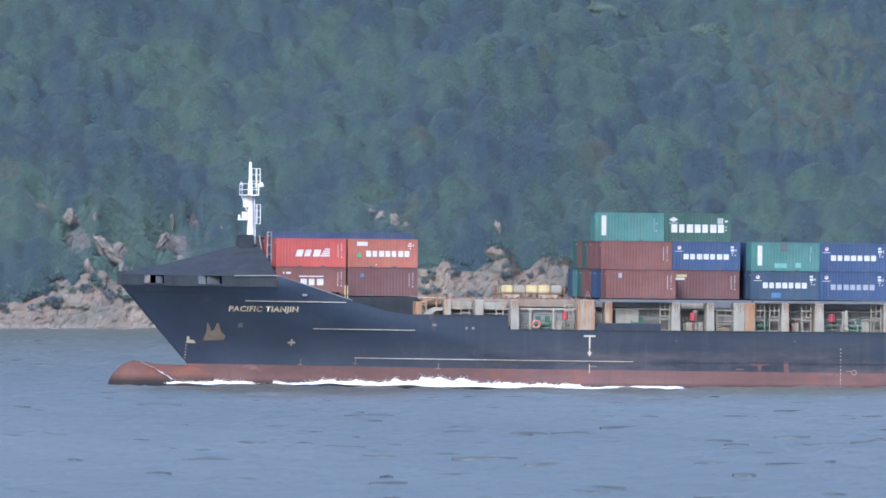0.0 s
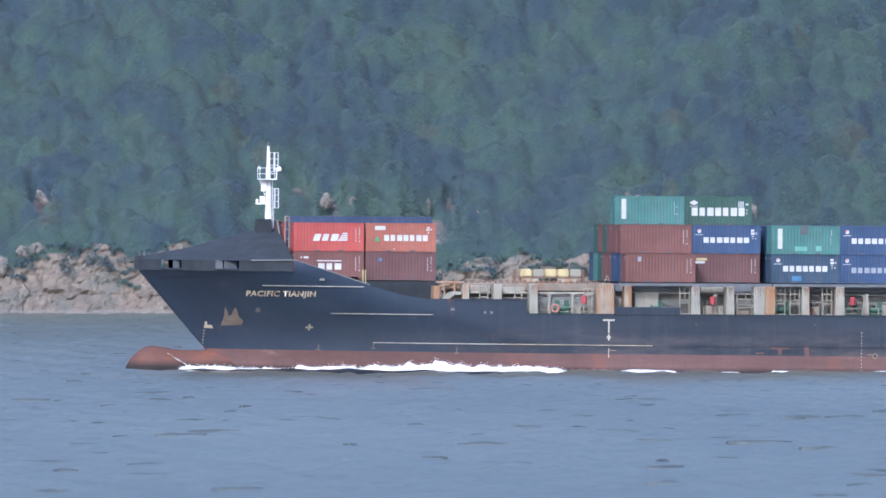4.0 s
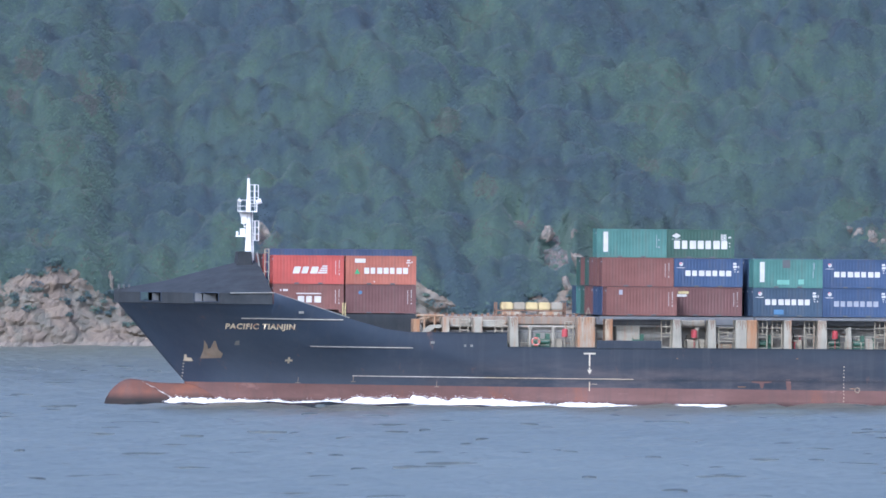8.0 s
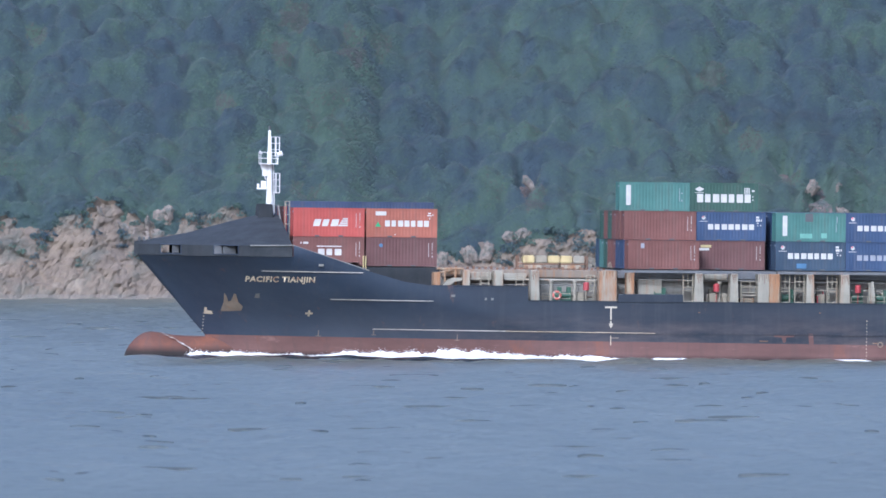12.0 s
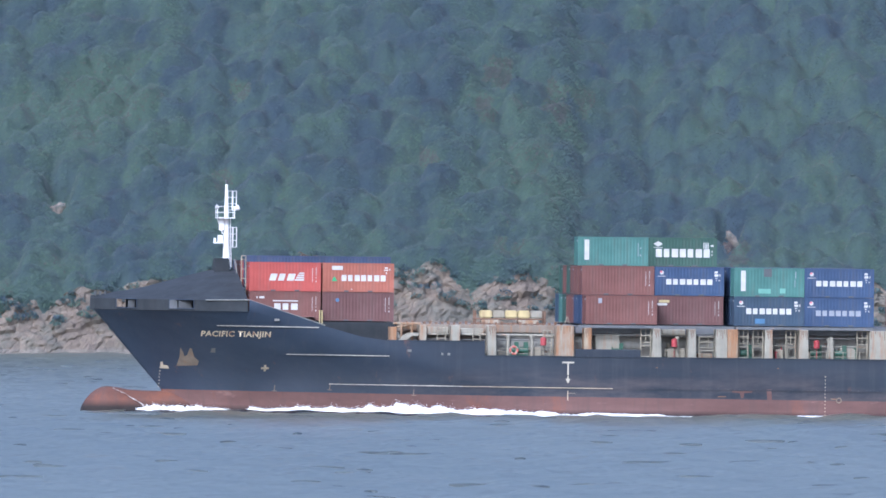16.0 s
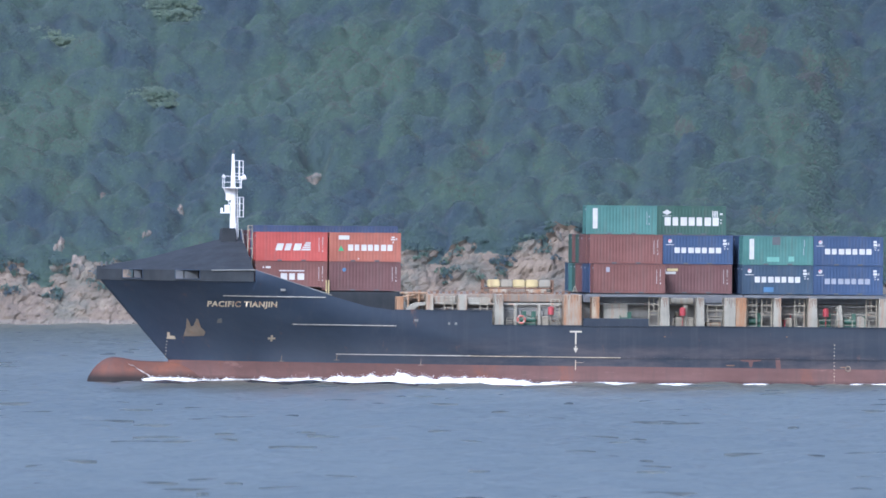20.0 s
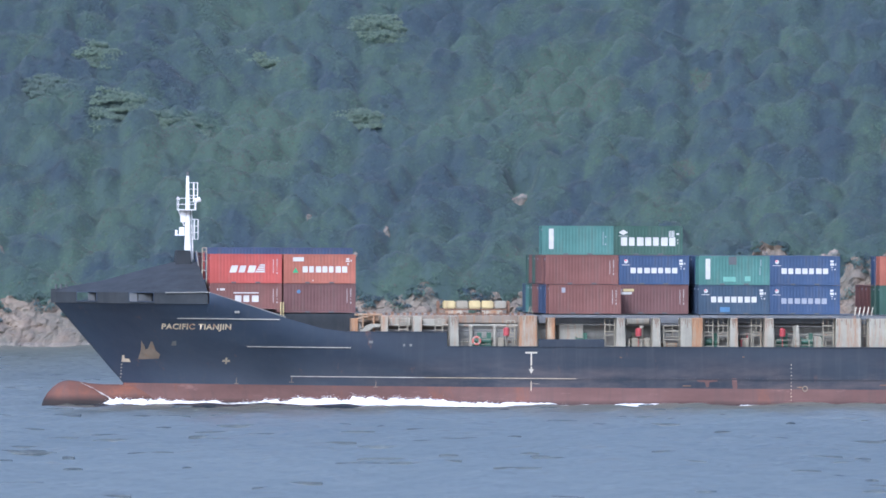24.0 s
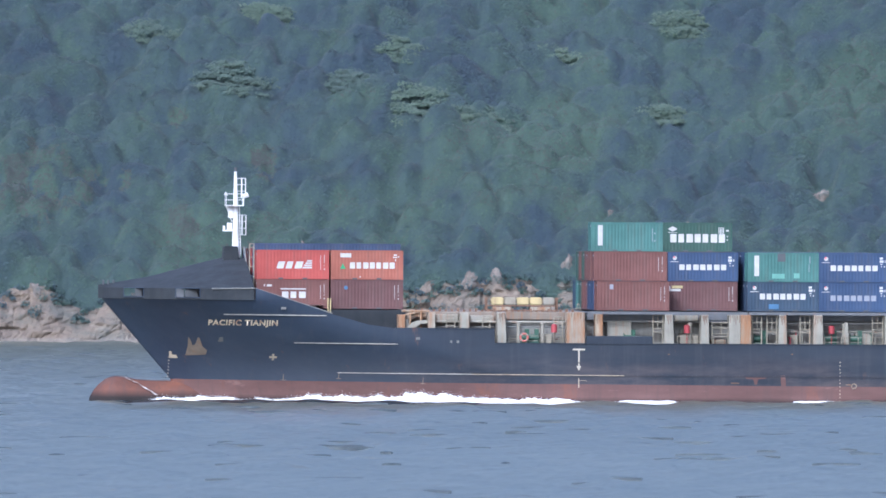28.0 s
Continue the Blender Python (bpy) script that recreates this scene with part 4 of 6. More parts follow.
def plus_mark(bm):
    hull_bar(bm, 13.65, 3.86, 14.25, 3.86, 0.08, 0.03, 2)
    hull_bar(bm, 13.95, 4.13, 13.95, 3.6, 0.08, 0.03, 2)


part("thruster_mark", made(plus_mark), MARK_TAN, ship, "pale cross mark on the bow")


def draught(bm, x, z0, z1, n, w):
    for i in range(n):
        z = z0 + (z1 - z0) * i / (n - 1)
        hull_bar(bm, x - w, z, x + w * (0.4 + 0.6 * ((i * 7) % 3) / 2), z, 0.045, 0.03, 2)


tagged(part("draught_marks", made(draught, 5.75, 2.15, 3.75, 7, 0.06), MARK, ship), kind="stuff")
tagged(part("draught_marks", made(draught, 60.5, 0.5, 3.7, 12, 0.038), MARK_TAN, ship), kind="stuff")


def bare_patch(bm, pts, off=0.02):
    """A scraped patch: a many-cornered flake on the plating."""
    bm.faces.new([bm.verts.new(hull_pt(x, z, off)) for x, z in pts])


def anchor(bm):
    """The stowed anchor: two upright flukes on a heavy crown, drawn flat against the plating."""
    pts = [(7.0, 3.92), (8.6, 4.0), (8.7, 4.35), (8.3, 4.7), (8.02, 5.4), (7.88, 5.45), (7.72, 4.85), (7.52, 4.75), (7.38, 5.1), (7.12, 5.5), (7.16, 4.7)]
    lo = [bm.verts.new(hull_pt(x, z, 0.0)) for x, z in pts]
    hi = [bm.verts.new(hull_pt(x, z, 0.06)) for x, z in pts]
    bm.faces.new(hi)
    for i in range(len(pts)):
        bm.faces.new((lo[i], lo[(i + 1) % len(pts)], hi[(i + 1) % len(pts)], hi[i]))


part("anchor", made(anchor), SCRAPE, ship, "rusty anchor stowed flat in its recess")
part("stem_mark", made(bare_patch, [(5.75, 3.7), (6.45, 3.68), (6.3, 3.95), (5.95, 3.98), (5.9, 4.25), (5.72, 4.25)], 0.03), MARK_TAN, ship)
part("hull_fitting", made(bare_patch, [(9.5, 5.1), (9.9, 5.1), (9.85, 5.5), (9.55, 5.45)]), GREY, ship)
part("load_mark", made(lambda bm: (ring(bm, hull_pt(61.65, 1.73, 0.02), 0.2, 0.05, 16, 6), hull_bar(bm, 61.0, 1.85, 61.4, 1.85, 0.035, 0.03, 2))), SCRAPE, ship)
for x, z, w in ((14.5, 7.93, 0.2), (25.55, 5.50, 0.16), (28.3, 5.25, 0.08), (28.85, 5.25, 0.1)):
    part("mooring_fitting", made(lambda bm: (box(bm, x - w, x + w, -float(half_breadth(x, z)) - 0.12, -float(half_breadth(x, z)) + 0.05, z - 0.1, z + 0.1))), GREY, ship)
for x, z in ((19.3, 2.5), (26.1, 2.15), (14.9, 2.35)):
    part("hull_ladder_rung", made(lambda bm: (hull_bar(bm, x, z - 0.4, x, z + 0.1, 0.025, 0.05, 2), hull_bar(bm, x - 0.18, z - 0.38, x + 0.2, z - 0.38, 0.025, 0.05, 2))), SCRAPE, ship)

for x, z, w in ((51.8, 1.95, 0.35), (68.4, 2.05, 0.5), (46.3, 4.3, 0.08), (56.5, 4.35, 0.08)):
    part("hull_fitting", made(hull_bar, x - w, z, x + w, z, 0.04, 0.05, 3), RUST_BROWN, ship)


for a in ([(5.3, 1.75), (5.9, 1.55), (6.5, 1.15), (6.2, 1.35), (5.6, 1.6)], [(5.5, 1.85), (6.6, 1.62), (6.9, 1.5), (6.1, 1.66)], [(5.4, 1.4), (5.9, 1.1), (6.1, 0.8), (5.7, 1.1)]):
    part("wet_streak", made(bare_patch, a, 0.03), MARK, ship)
part("lashing_post", made(lambda bm: [tube(bm, (x, -7.75, 7.3), (x, -7.75, 8.75), 0.06, n=8) for x in (18.42, 18.62)]), YELLOW, ship)
part("seam_strake", made(hull_bar, 42.6, 2.52, 104.0, 2.45, 0.045, 0.05, 40), HULL_BLACK, ship)
for a in ([(52.6, 2.42), (54.4, 2.42), (54.3, 2.31), (53.7, 2.27), (53.62, 1.85), (53.42, 1.83), (53.3, 2.26), (52.7, 2.32)], [(55.55, 2.6), (55.95, 2.6), (56.02, 1.9), (55.95, 1.2), (55.68, 1.25), (55.6, 2.0)]):
    part("rust_smear", made(bare_patch, a, 0.015), BOOT_RED, ship)
# small tackle at the stem head
for x in (0.35, 0.75, 1.2):
    for y in (-0.25, 0.25):
        part("roller_fairlead", made(tube, (x, y, 9.7), (x, y, 10.1), 0.08), DARK, ship)

# ---- foremast ----
mast = part("foremast", made(lambda bm: tube(bm, (11.35, 0, 11.7), (11.28, 0, 19.15), 0.36, 0.11, 12)), MAST_WHITE, ship, "bright white tapered foremast")


def mast_base(bm):
    box(bm, 10.2, 11.6, -1.1, 1.1, 11.6, 12.97, 0.14)
    soften(bm, 0.06, 2)


part("mast_house", made(mast_base), WHALE, ship, "black mast house")


def mast_platform(bm, x0, x1, z):
    box(bm, x0, x1, -0.75, 0.75, z, z + 0.08)
    for y in (-0.72, 0.72):
        for zz in (z + 0.5, z + 1.0):
            tube(bm, (x0, y, zz), (x1, y, zz), 0.028, n=6)
    for x in (x0 + 0.03, (x0 + x1) / 2, x1 - 0.03):
        for y in (-0.72, 0.72):
            tube(bm, (x, y, z), (x, y, z + 1.0), 0.028, n=6)
    for x in (x0, x1):
        for zz in (z + 0.5, z + 1.0):
            tube(bm, (x, -0.72, zz), (x, 0.72, zz), 0.028, n=6)


part("platform", made(mast_platform, 10.45, 11.95, 16.3), MAST_WHITE, mast)


def cage(bm, x, z0, z1):
    """A ladder with its safety hoops on the aft side."""
    for y in (-0.3, 0.3):
        tube(bm, (x, y, z0), (x, y, z1), 0.04, n=6)
        tube(bm, (x - 0.42, y, z0), (x - 0.42, y, z1), 0.028, n=6)
    tube(bm, (x + 0.32, 0, z0), (x + 0.32, 0, z1), 0.04, n=6)
    k = z0
    while k <= z1 + 0.01:
        for y in (-0.3, 0.3):
            tube(bm, (x - 0.42, y, k), (x + 0.32, 0, k), 0.03, n=6)
        k += (z1 - z0) / 3
    k = z0
    while k < z1:
        tube(bm, (x, -0.3, k), (x, 0.3, k), 0.025, n=6)
        k += 0.3


part("ladder_cage", made(cage, 11.85, 13.9, 15.55), MAST_WHITE, mast)
part("ladder_cage", made(cage, 11.8, 17.0, 18.6), MAST_WHITE, mast)
part("ladder", made(lambda bm: (tube(bm, (11.75, -0.2, 12.2), (11.62, -0.2, 16.3), 0.028, n=6), tube(bm, (11.75, 0.2, 12.2), (11.62, 0.2, 16.3), 0.028, n=6), [tube(bm, (11.75 - 0.03 * k, -0.2, 12.4 + 0.3 * k), (11.75 - 0.03 * k, 0.2, 12.4 + 0.3 * k), 0.025, n=6) for k in range(13)])), MAST_WHITE, mast)
part("bracket", made(lambda bm: (tube(bm, (10.55, 0, 16.3), (11.0, 0, 15.0), 0.06), box(bm, 10.7, 11.1, -0.3, 0.3, 15.3, 16.3))), MAST_WHITE, mast)
part("light_bracket", made(lambda bm: (box(bm, 10.25, 11.1, -0.35, 0.35, 14.2, 14.3), box(bm, 10.6, 11.0, -0.25, 0.25, 14.3, 14.9), tube(bm, (10.35, 0, 14.3), (10.35, 0, 14.65), 0.1))), MAST_WHITE, mast)
part("masthead_light", made(lambda bm: (tube(bm, (11.28, 0, 19.1), (11.28, 0, 19.35), 0.09), tube(bm, (11.28, 0, 19.35), (11.28, 0, 19.5), 0.12))), DARK, mast)
part("floodlight", made(lambda bm: (tube(bm, (11.9, -0.5, 17.1), (12.3, -0.5, 17.25), 0.16, 0.22), tube(bm, (11.9, -0.5, 16.4), (11.95, -0.5, 17.1), 0.04))), MAST_WHITE, mast)
part("horn", made(lambda bm: tube(bm, (10.6, -0.6, 17.2), (10.35, -0.6, 17.35), 0.06, 0.16)), MAST_WHITE, mast)
for y in (-1, 1):
    part("mast_brace", made(tube, (11.95, y, 12.9), (12.25, 3.2 * y, 9.6), 0.06), GREY, ship)


def screen_frame(bm):
    """The rail frame between the mast house and the first stack."""
    for x in (12.15, 12.5):
        tube(bm, (x, -4.6, 9.5), (x, -4.6, 13.2), 0.05, n=6)
    for z in (10.5, 11.3, 12.1, 12.9, 13.2):
        tube(bm, (12.15, -4.6, z), (12.5, -4.6, z), 0.04, n=6)


part("ladder_frame", made(screen_frame), WHITE, ship)

# ---- midships: hatch coaming, ledge and the posts that carry the outer stacks ----
part("hatch_coaming", made(lambda bm: box(bm, 24.9, 106.0, -8.3, 8.3, 4.1, 7.05)), WALL, ship, "grey stained hatch coaming wall")
for x0, x1 in ((24.9, 39.6), (39.75, 52.6), (52.75, 66.2), (66.4, 80.0), (80.2, 93.0), (93.2, 106.0)):
    part("hatch_cover", made(lambda bm: soften(bm, 0.05) if box(bm, x0, x1, -8.9, 8.9, 7.05, 7.72) else None), HATCH_RUST if x0 < 39 else COVER, ship, "rust-stained hatch cover" if x0 < 39 else "dark hatch cover under the stacks")
# The fore coaming's black paints in the shade below the overhanging containers.
part("fore_coaming", made(lambda bm: box(bm, 12.4, 24.85, -7.6, 7.6, 5.5, 7.8)), WHALE, ship, "coaming under the first stack, coloured dark for its shade")


for x0, x1 in ((39.75, 52.9), (53.0, 66.2), (66.4, 80.0)):
    for y0 in (-10.75, 10.25):
        part("container_ledge", made(box, x0, x1, y0, y0 + 0.5, 7.56, 7.8), COVER, ship, "rusty ledge under the outer stacks")


def post(bm, x0, x1, z0, z1, flare=0.0, y=-10.85):
    box(bm, x0 - flare, x1 + flare, y, y + 1.6, z0, z1, flare)
    soften(bm, 0.04)


POSTS = ((24.0, 24.55, 6.0, 7.45, 0, ORANGE_RUST), (26.45, 27.05, 6.0, 7.65, 0, RUSTY), (29.1, 29.85, 6.0, 7.65, 0, WHITE), (32.2, 32.85, 4.1, 7.68, 0.12, WHITE),
         (37.95, 39.4, 4.1, 7.72, 0.05, RUSTY), (40.28, 40.9, 4.1, 7.55, 0, ORANGE_RUST), (46.05, 46.7, 4.1, 7.56, 0.14, WHITE), (49.05, 49.65, 4.1, 7.56, 0.1, WHITE),
         (51.35, 52.3, 4.1, 7.56, 0.0, WHITE), (52.31, 53.2, 4.1, 7.56, 0.0, ORANGE_RUST), (55.5, 56.1, 4.1, 7.56, 0.08, WHITE), (58.4, 59.1, 4.1, 7.56, 0.12, WHITE),
         (64.3, 66.4, 4.1, 7.56, 0.0, WHITE), (67.05, 69.3, 4.1, 7.56, 0.0, WHITE), (72.4, 73.1, 4.1, 7.56, 0.12, WHITE), (77.5, 79.6, 4.1, 7.56, 0.0, RUSTY))
for x0, x1, z0, z1, fl, mt in POSTS:
    ob = part("deck_post", made(post, x0, x1, z0, z1, fl), mt, ship)
    part("deck_post", made(post, x0, x1, z0, z1, fl, 9.25), mt, ship)
    if x1 - x0 > 0.6 and z0 < 5:
        # rust runs under the head of the post
        tagged(part("rust_run", made(lambda bm: [box(bm, x0 + 0.08 + (x1 - x0 - 0.2) * k / 5, x0 + 0.125 + (x1 - x0 - 0.2) * k / 5, -10.865, -10.84, z1 - 0.25 - 0.55 * ((k * 37 + int(x0 * 10)) % 5) / 4, z1 - 0.03) for k in range(6)]), RUST_BROWN, ob), kind="stuff")


def bulwark_cap(bm):
    for x0, x1, z in ((31.9, 106.0, 5.12), (23.7, 31.88, 6.31)):
        box(bm, x0, x1, -BEAM - 0.06, -BEAM + 0.22, z, z + 0.07)


part("bulwark_step", made(lambda bm: soften(bm, 0.04) if box(bm, 39.45, 44.95, -BEAM - 0.01, -BEAM + 0.16, 5.0, 5.78) else None), HULL_BLACK, ship, "raised black bulwark plate")
part("bulwark_cap", made(bulwark_cap), HULL_BLACK, ship)


def ladder(x, z0, z1, w=0.75, y=-10.3):
    """A lashing frame: a tall lower bay and a small quartered one on top."""
    ob = part("ladder", made(lambda bm: tube(bm, (x, y, z0), (x, y, z1), 0.055, n=6)), CREAM, ship, "cream-painted lashing ladder")
    part("stile", made(lambda bm: tube(bm, (x + w, y, z0), (x + w, y, z1), 0.055, n=6)), CREAM, ob)
    for f in (0.0, 0.3, 0.58, 0.66, 0.83, 1.0):
        z = z0 + (z1 - z0) * f
        part("rung", made(lambda bm: tube(bm, (x, y, z), (x + w, y, z), 0.045, n=6)), CREAM, ob)
    part("middle_bar", made(lambda bm: tube(bm, (x + w / 2, y, z0 + (z1 - z0) * 0.66), (x + w / 2, y, z1), 0.04, n=6)), CREAM, ob)


for x, z0, z1, w in ((45.1, 4.2, 7.5, 0.8), (50.0, 4.2, 6.9, 1.5), (53.35, 4.2, 7.5, 0.75), (54.55, 4.2, 7.5, 0.8), (57.3, 4.2, 7.5, 0.8), (63.3, 4.2, 7.5, 0.85), (36.9, 4.2, 7.3, 0.7), (66.45, 4.2, 7.4, 0.55), (28.0, 6.1, 7.6, 0.7), (31.0, 6.1, 7.4, 0.6)):
    ladder(x, z0, z1, w)


def rails(bm, x0, x1, zs, y=-10.5, posts=1.4):
    for z in zs:
        tube(bm, (x0, y, z), (x1, y, z), 0.028, n=6)
    x = x0
    while x <= x1 + 0.01:
        tube(bm, (x, y, 4.2), (x, y, max(zs)), 0.04, n=6)
        x += posts


for x0, x1 in ((33.2, 37.8), (41.2, 45.0), (47.1, 48.9), (50.1, 51.2), (59.3, 64.2)):
    part("guard_rail", made(rails, x0, x1, (5.35, 5.75)), CREAM, ship)
for x0, x1, z, r, y, mt in ((27.1, 37.9, 6.88, 0.10, -9.6, WHITE), (27.1, 37.9, 6.45, 0.06, -9.5, GREY), (41.0, 51.3, 6.95, 0.09, -9.4, GREY), (53.3, 64.2, 6.85, 0.09, -9.4, GREY), (53.3, 64.2, 6.2, 0.05, -9.4, WHITE), (33.0, 37.9, 5.5, 0.06, -9.3, WHITE)):
    part("deck_pipe", made(lambda bm: tube(bm, (x0, y, z), (x1, y, z), r)), mt, ship)
for x0, x1, z0, z1, mt in ((41.35, 43.4, 5.5, 7.0, WHITE), (43.6, 44.9, 4.2, 5.6, CREAM), (47.4, 48.9, 4.2, 5.9, CREAM), (47.0, 48.9, 7.0, 7.5, WHITE), (62.0, 63.3, 4.2, 6.05, WHITE), (56.5, 57.2, 4.2, 5.9, CREAM), (27.2, 29.0, 6.9, 7.5, WHITE), (30.0, 32.0, 6.9, 7.4, WHITE), (35.8, 36.8, 4.2, 5.9, CREAM), (50.0, 51.2, 4.3, 5.5, ORANGE_RUST)):
    part("deck_locker", made(lambda bm: soften(bm, 0.04) if box(bm, x0, x1, -9.6, -8.32, z0, z1) else None), mt, ship)
for x in (34.0, 36.0, 48.2, 61.0):
    part("vent_post", made(lambda bm: (tube(bm, (x, -9.9, 4.1), (x, -9.9, 6.7), 0.16, 0.13), tube(bm, (x, -9.9, 6.7), (x, -9.9, 6.9), 0.2))), WHITE, ship)
part("flared_post", made(lambda bm: box(bm, 60.85, 61.4, -10.4, -9.9, 4.1, 7.0, 0.17)), WHITE, ship)


def winch(bm, x):
    tube(bm, (x - 0.45, -9.6, 5.6), (x + 0.45, -9.6, 5.6), 0.26, n=12)
    for a in (-0.48, 0.42):
        tube(bm, (x + a, -9.6, 5.6), (x + a + 0.06, -9.6, 5.6), 0.42, n=14)
    box(bm, x - 0.5, x + 0.5, -9.9, -9.3, 4.1, 5.3)
    box(bm, x + 0.15, x + 0.5, -9.8, -9.4, 5.3, 6.3)


for x in (34.4, 35.2, 43.2, 54.0, 59.9, 62.0):
    part("winch", made(winch, x), GREEN, ship, "green deck winch")
for x in (36.9, 47.9, 59.9):
    part("fire_box", made(lambda bm: (tube(bm, (x, -10.35, 6.05), (x, -10.35, 6.65), 0.25, n=14), tube(bm, (x, -10.35, 6.65), (x, -10.35, 6.73), 0.25, 0.1, n=14), tube(bm, (x, -10.3, 4.1), (x, -10.3, 6.0), 0.04, n=6))), RED, ship, "red fire-hose drum")


def gooseneck(bm):
    """The white curved plate and rusty frame by the foremost post."""
    pts = [(24.6, 6.25), (25.1, 6.75), (25.6, 6.98), (26.4, 7.0), (26.4, 6.75), (25.8, 6.7), (25.4, 6.4), (25.3, 6.1)]
    lo = [bm.verts.new((x, -10.7, z)) for x, z in pts]
    hi = [bm.verts.new((x, -9.9, z)) for x, z in pts]
    bm.faces.new(lo)
    bm.faces.new(hi[::-1])
    for i in range(len(pts)):
        bm.faces.new((lo[i], lo[(i + 1) % len(pts)], hi[(i + 1) % len(pts)], hi[i]))


part("curved_bracket", made(gooseneck), WHITE, ship)
part("rusty_frame", made(lambda bm: (tube(bm, (24.3, -10.2, 7.75), (26.6, -10.2, 7.75), 0.1), tube(bm, (25.0, -10.2, 6.3), (25.0, -10.2, 7.75), 0.09), tube(bm, (25.9, -10.2, 6.3), (25.9, -10.2, 7.75), 0.09), tube(bm, (24.5, -10.2, 7.4), (25.5, -10.2, 7.6), 0.08), box(bm, 25.1, 26.3, -10.0, -9.2, 7.3, 7.6))), ORANGE_RUST, ship)
part("lashing_cradle", made(lambda bm: (tube(bm, (38.75, -9.6, 7.75), (38.95, -9.6, 8.45), 0.03), tube(bm, (39.2, -9.6, 7.75), (39.0, -9.6, 8.45), 0.03), tube(bm, (38.82, -9.6, 8.05), (39.13, -9.6, 8.05), 0.025))), CREAM, ship)
part("lashing_cradle", made(lambda bm: [tube(bm, (66.0 + 0.35 * k, -9.6, 7.75), (66.15 + 0.35 * k, -9.6, 8.5), 0.05) for k in range(5)]), MARK, ship)
tagged(part("twistlock_strip", made(lambda bm: [box(bm, 25.0 + k * 0.5, 25.2 + k * 0.5, -8.8, -8.5, 7.72, 7.86 + 0.06 * (k % 3)) for k in range(28)]), RUST_BROWN, ship), kind="stuff")


def deck_clutter():
    """Stanchions, valves, brackets and hose stowages along the side deck."""
    pick = random.Random(11)
    for x0, x1, n in ((33.0, 37.9, 9), (41.2, 45.0, 6), (47.0, 48.95, 5), (49.8, 51.2, 4), (53.4, 55.4, 4), (56.2, 58.2, 5), (59.4, 64.1, 10), (69.5, 72.2, 6)):
        for k in range(n):
            x = x0 + (x1 - x0) * (k + pick.uniform(0.2, 0.8)) / n
            y = -pick.uniform(8.8, 10.1)
            kind = pick.randrange(4)
            if kind == 0:
                top = pick.uniform(5.6, 7.0)
                part("stanchion", made(lambda bm: tube(bm, (x, y, 4.1), (x, y, top), 0.05, n=6)), pick.choice((CREAM, GREY, WHITE)), ship)
            elif kind == 1:
                z = pick.uniform(4.9, 6.2)
                part("valve", made(lambda bm: (tube(bm, (x, y, 4.1), (x, y, z), 0.06, n=8), tube(bm, (x, y, z), (x, y, z + 0.06), 0.2, n=12))), pick.choice((RED, GREEN, DARK)), ship)
            elif kind == 2:
                z, w, h = pick.uniform(4.1, 6.0), pick.uniform(0.12, 0.3), pick.uniform(0.25, 0.6)
                part("stowage_box", made(lambda bm: soften(bm, 0.02) if box(bm, x - w, x + w, -8.62, -8.31, z, z + h) else None), pick.choice((CREAM, DARK, RUST_BROWN, GREY)), ship)
            else:
                z = pick.uniform(4.4, 6.8)
                part("branch_pipe", made(lambda bm: tube(bm, (x - pick.uniform(0.3, 0.7), -8.5, z), (x + 0.4, -8.5, z), 0.045, n=6)), pick.choice((GREY, CREAM, RUST_BROWN)), ship)


deck_clutter()

# ---- cargo: containers, each a thing that rides on the ship ----
C_LEN, C_WID, C_TALL = 5.98, 2.42, 2.41
COLOURS = {
    "scarlet": (0.50, 0.085, 0.062), "orange_red": (0.43, 0.135, 0.080), "maroon": (0.185, 0.072, 0.060), "plum": (0.155, 0.066, 0.060), "oxide": (0.200, 0.077, 0.060),
    "teal": (0.084, 0.225, 0.195), "green": (0.036, 0.105, 0.075), "blue": (0.038, 0.080, 0.185), "dark_blue": (0.035, 0.072, 0.125), "navy": (0.03, 0.062, 0.145)}
C_PAINT = {k: paint("container_%s_paint" % k, tuple(0.62 * c for c in v), 0.6, 0.35, 0.0, 0.5) for k, v in COLOURS.items()}
MESHES = {}


def corrugated(bm, a, b, z0, z1, plane, out, along):
    """A wall of trapezoid ribs between a and b; along 0 runs in x, 1 in y."""
    pitch, depth = 0.27, 0.014
    n = max(1, round((b - a) / pitch))
    pitch = (b - a) / n
    prof = []
    for i in range(n):
        s = a + i * pitch
        prof += [(s, depth), (s + pitch * 0.25, depth), (s + pitch * 0.5, 0), (s + pitch * 0.75, 0)]
    prof.append((b, depth))
    rows = []
    for s, d in prof:
        w = plane - out * d
        p = [(s, w, z0), (s, w, z1)] if along == 0 else [(w, s, z0), (w, s, z1)]
        rows.append([bm.verts.new(q) for q in p])
    for i in range(len(rows) - 1):
        bm.faces.new((rows[i][0], rows[i + 1][0], rows[i + 1][1], rows[i][1]))


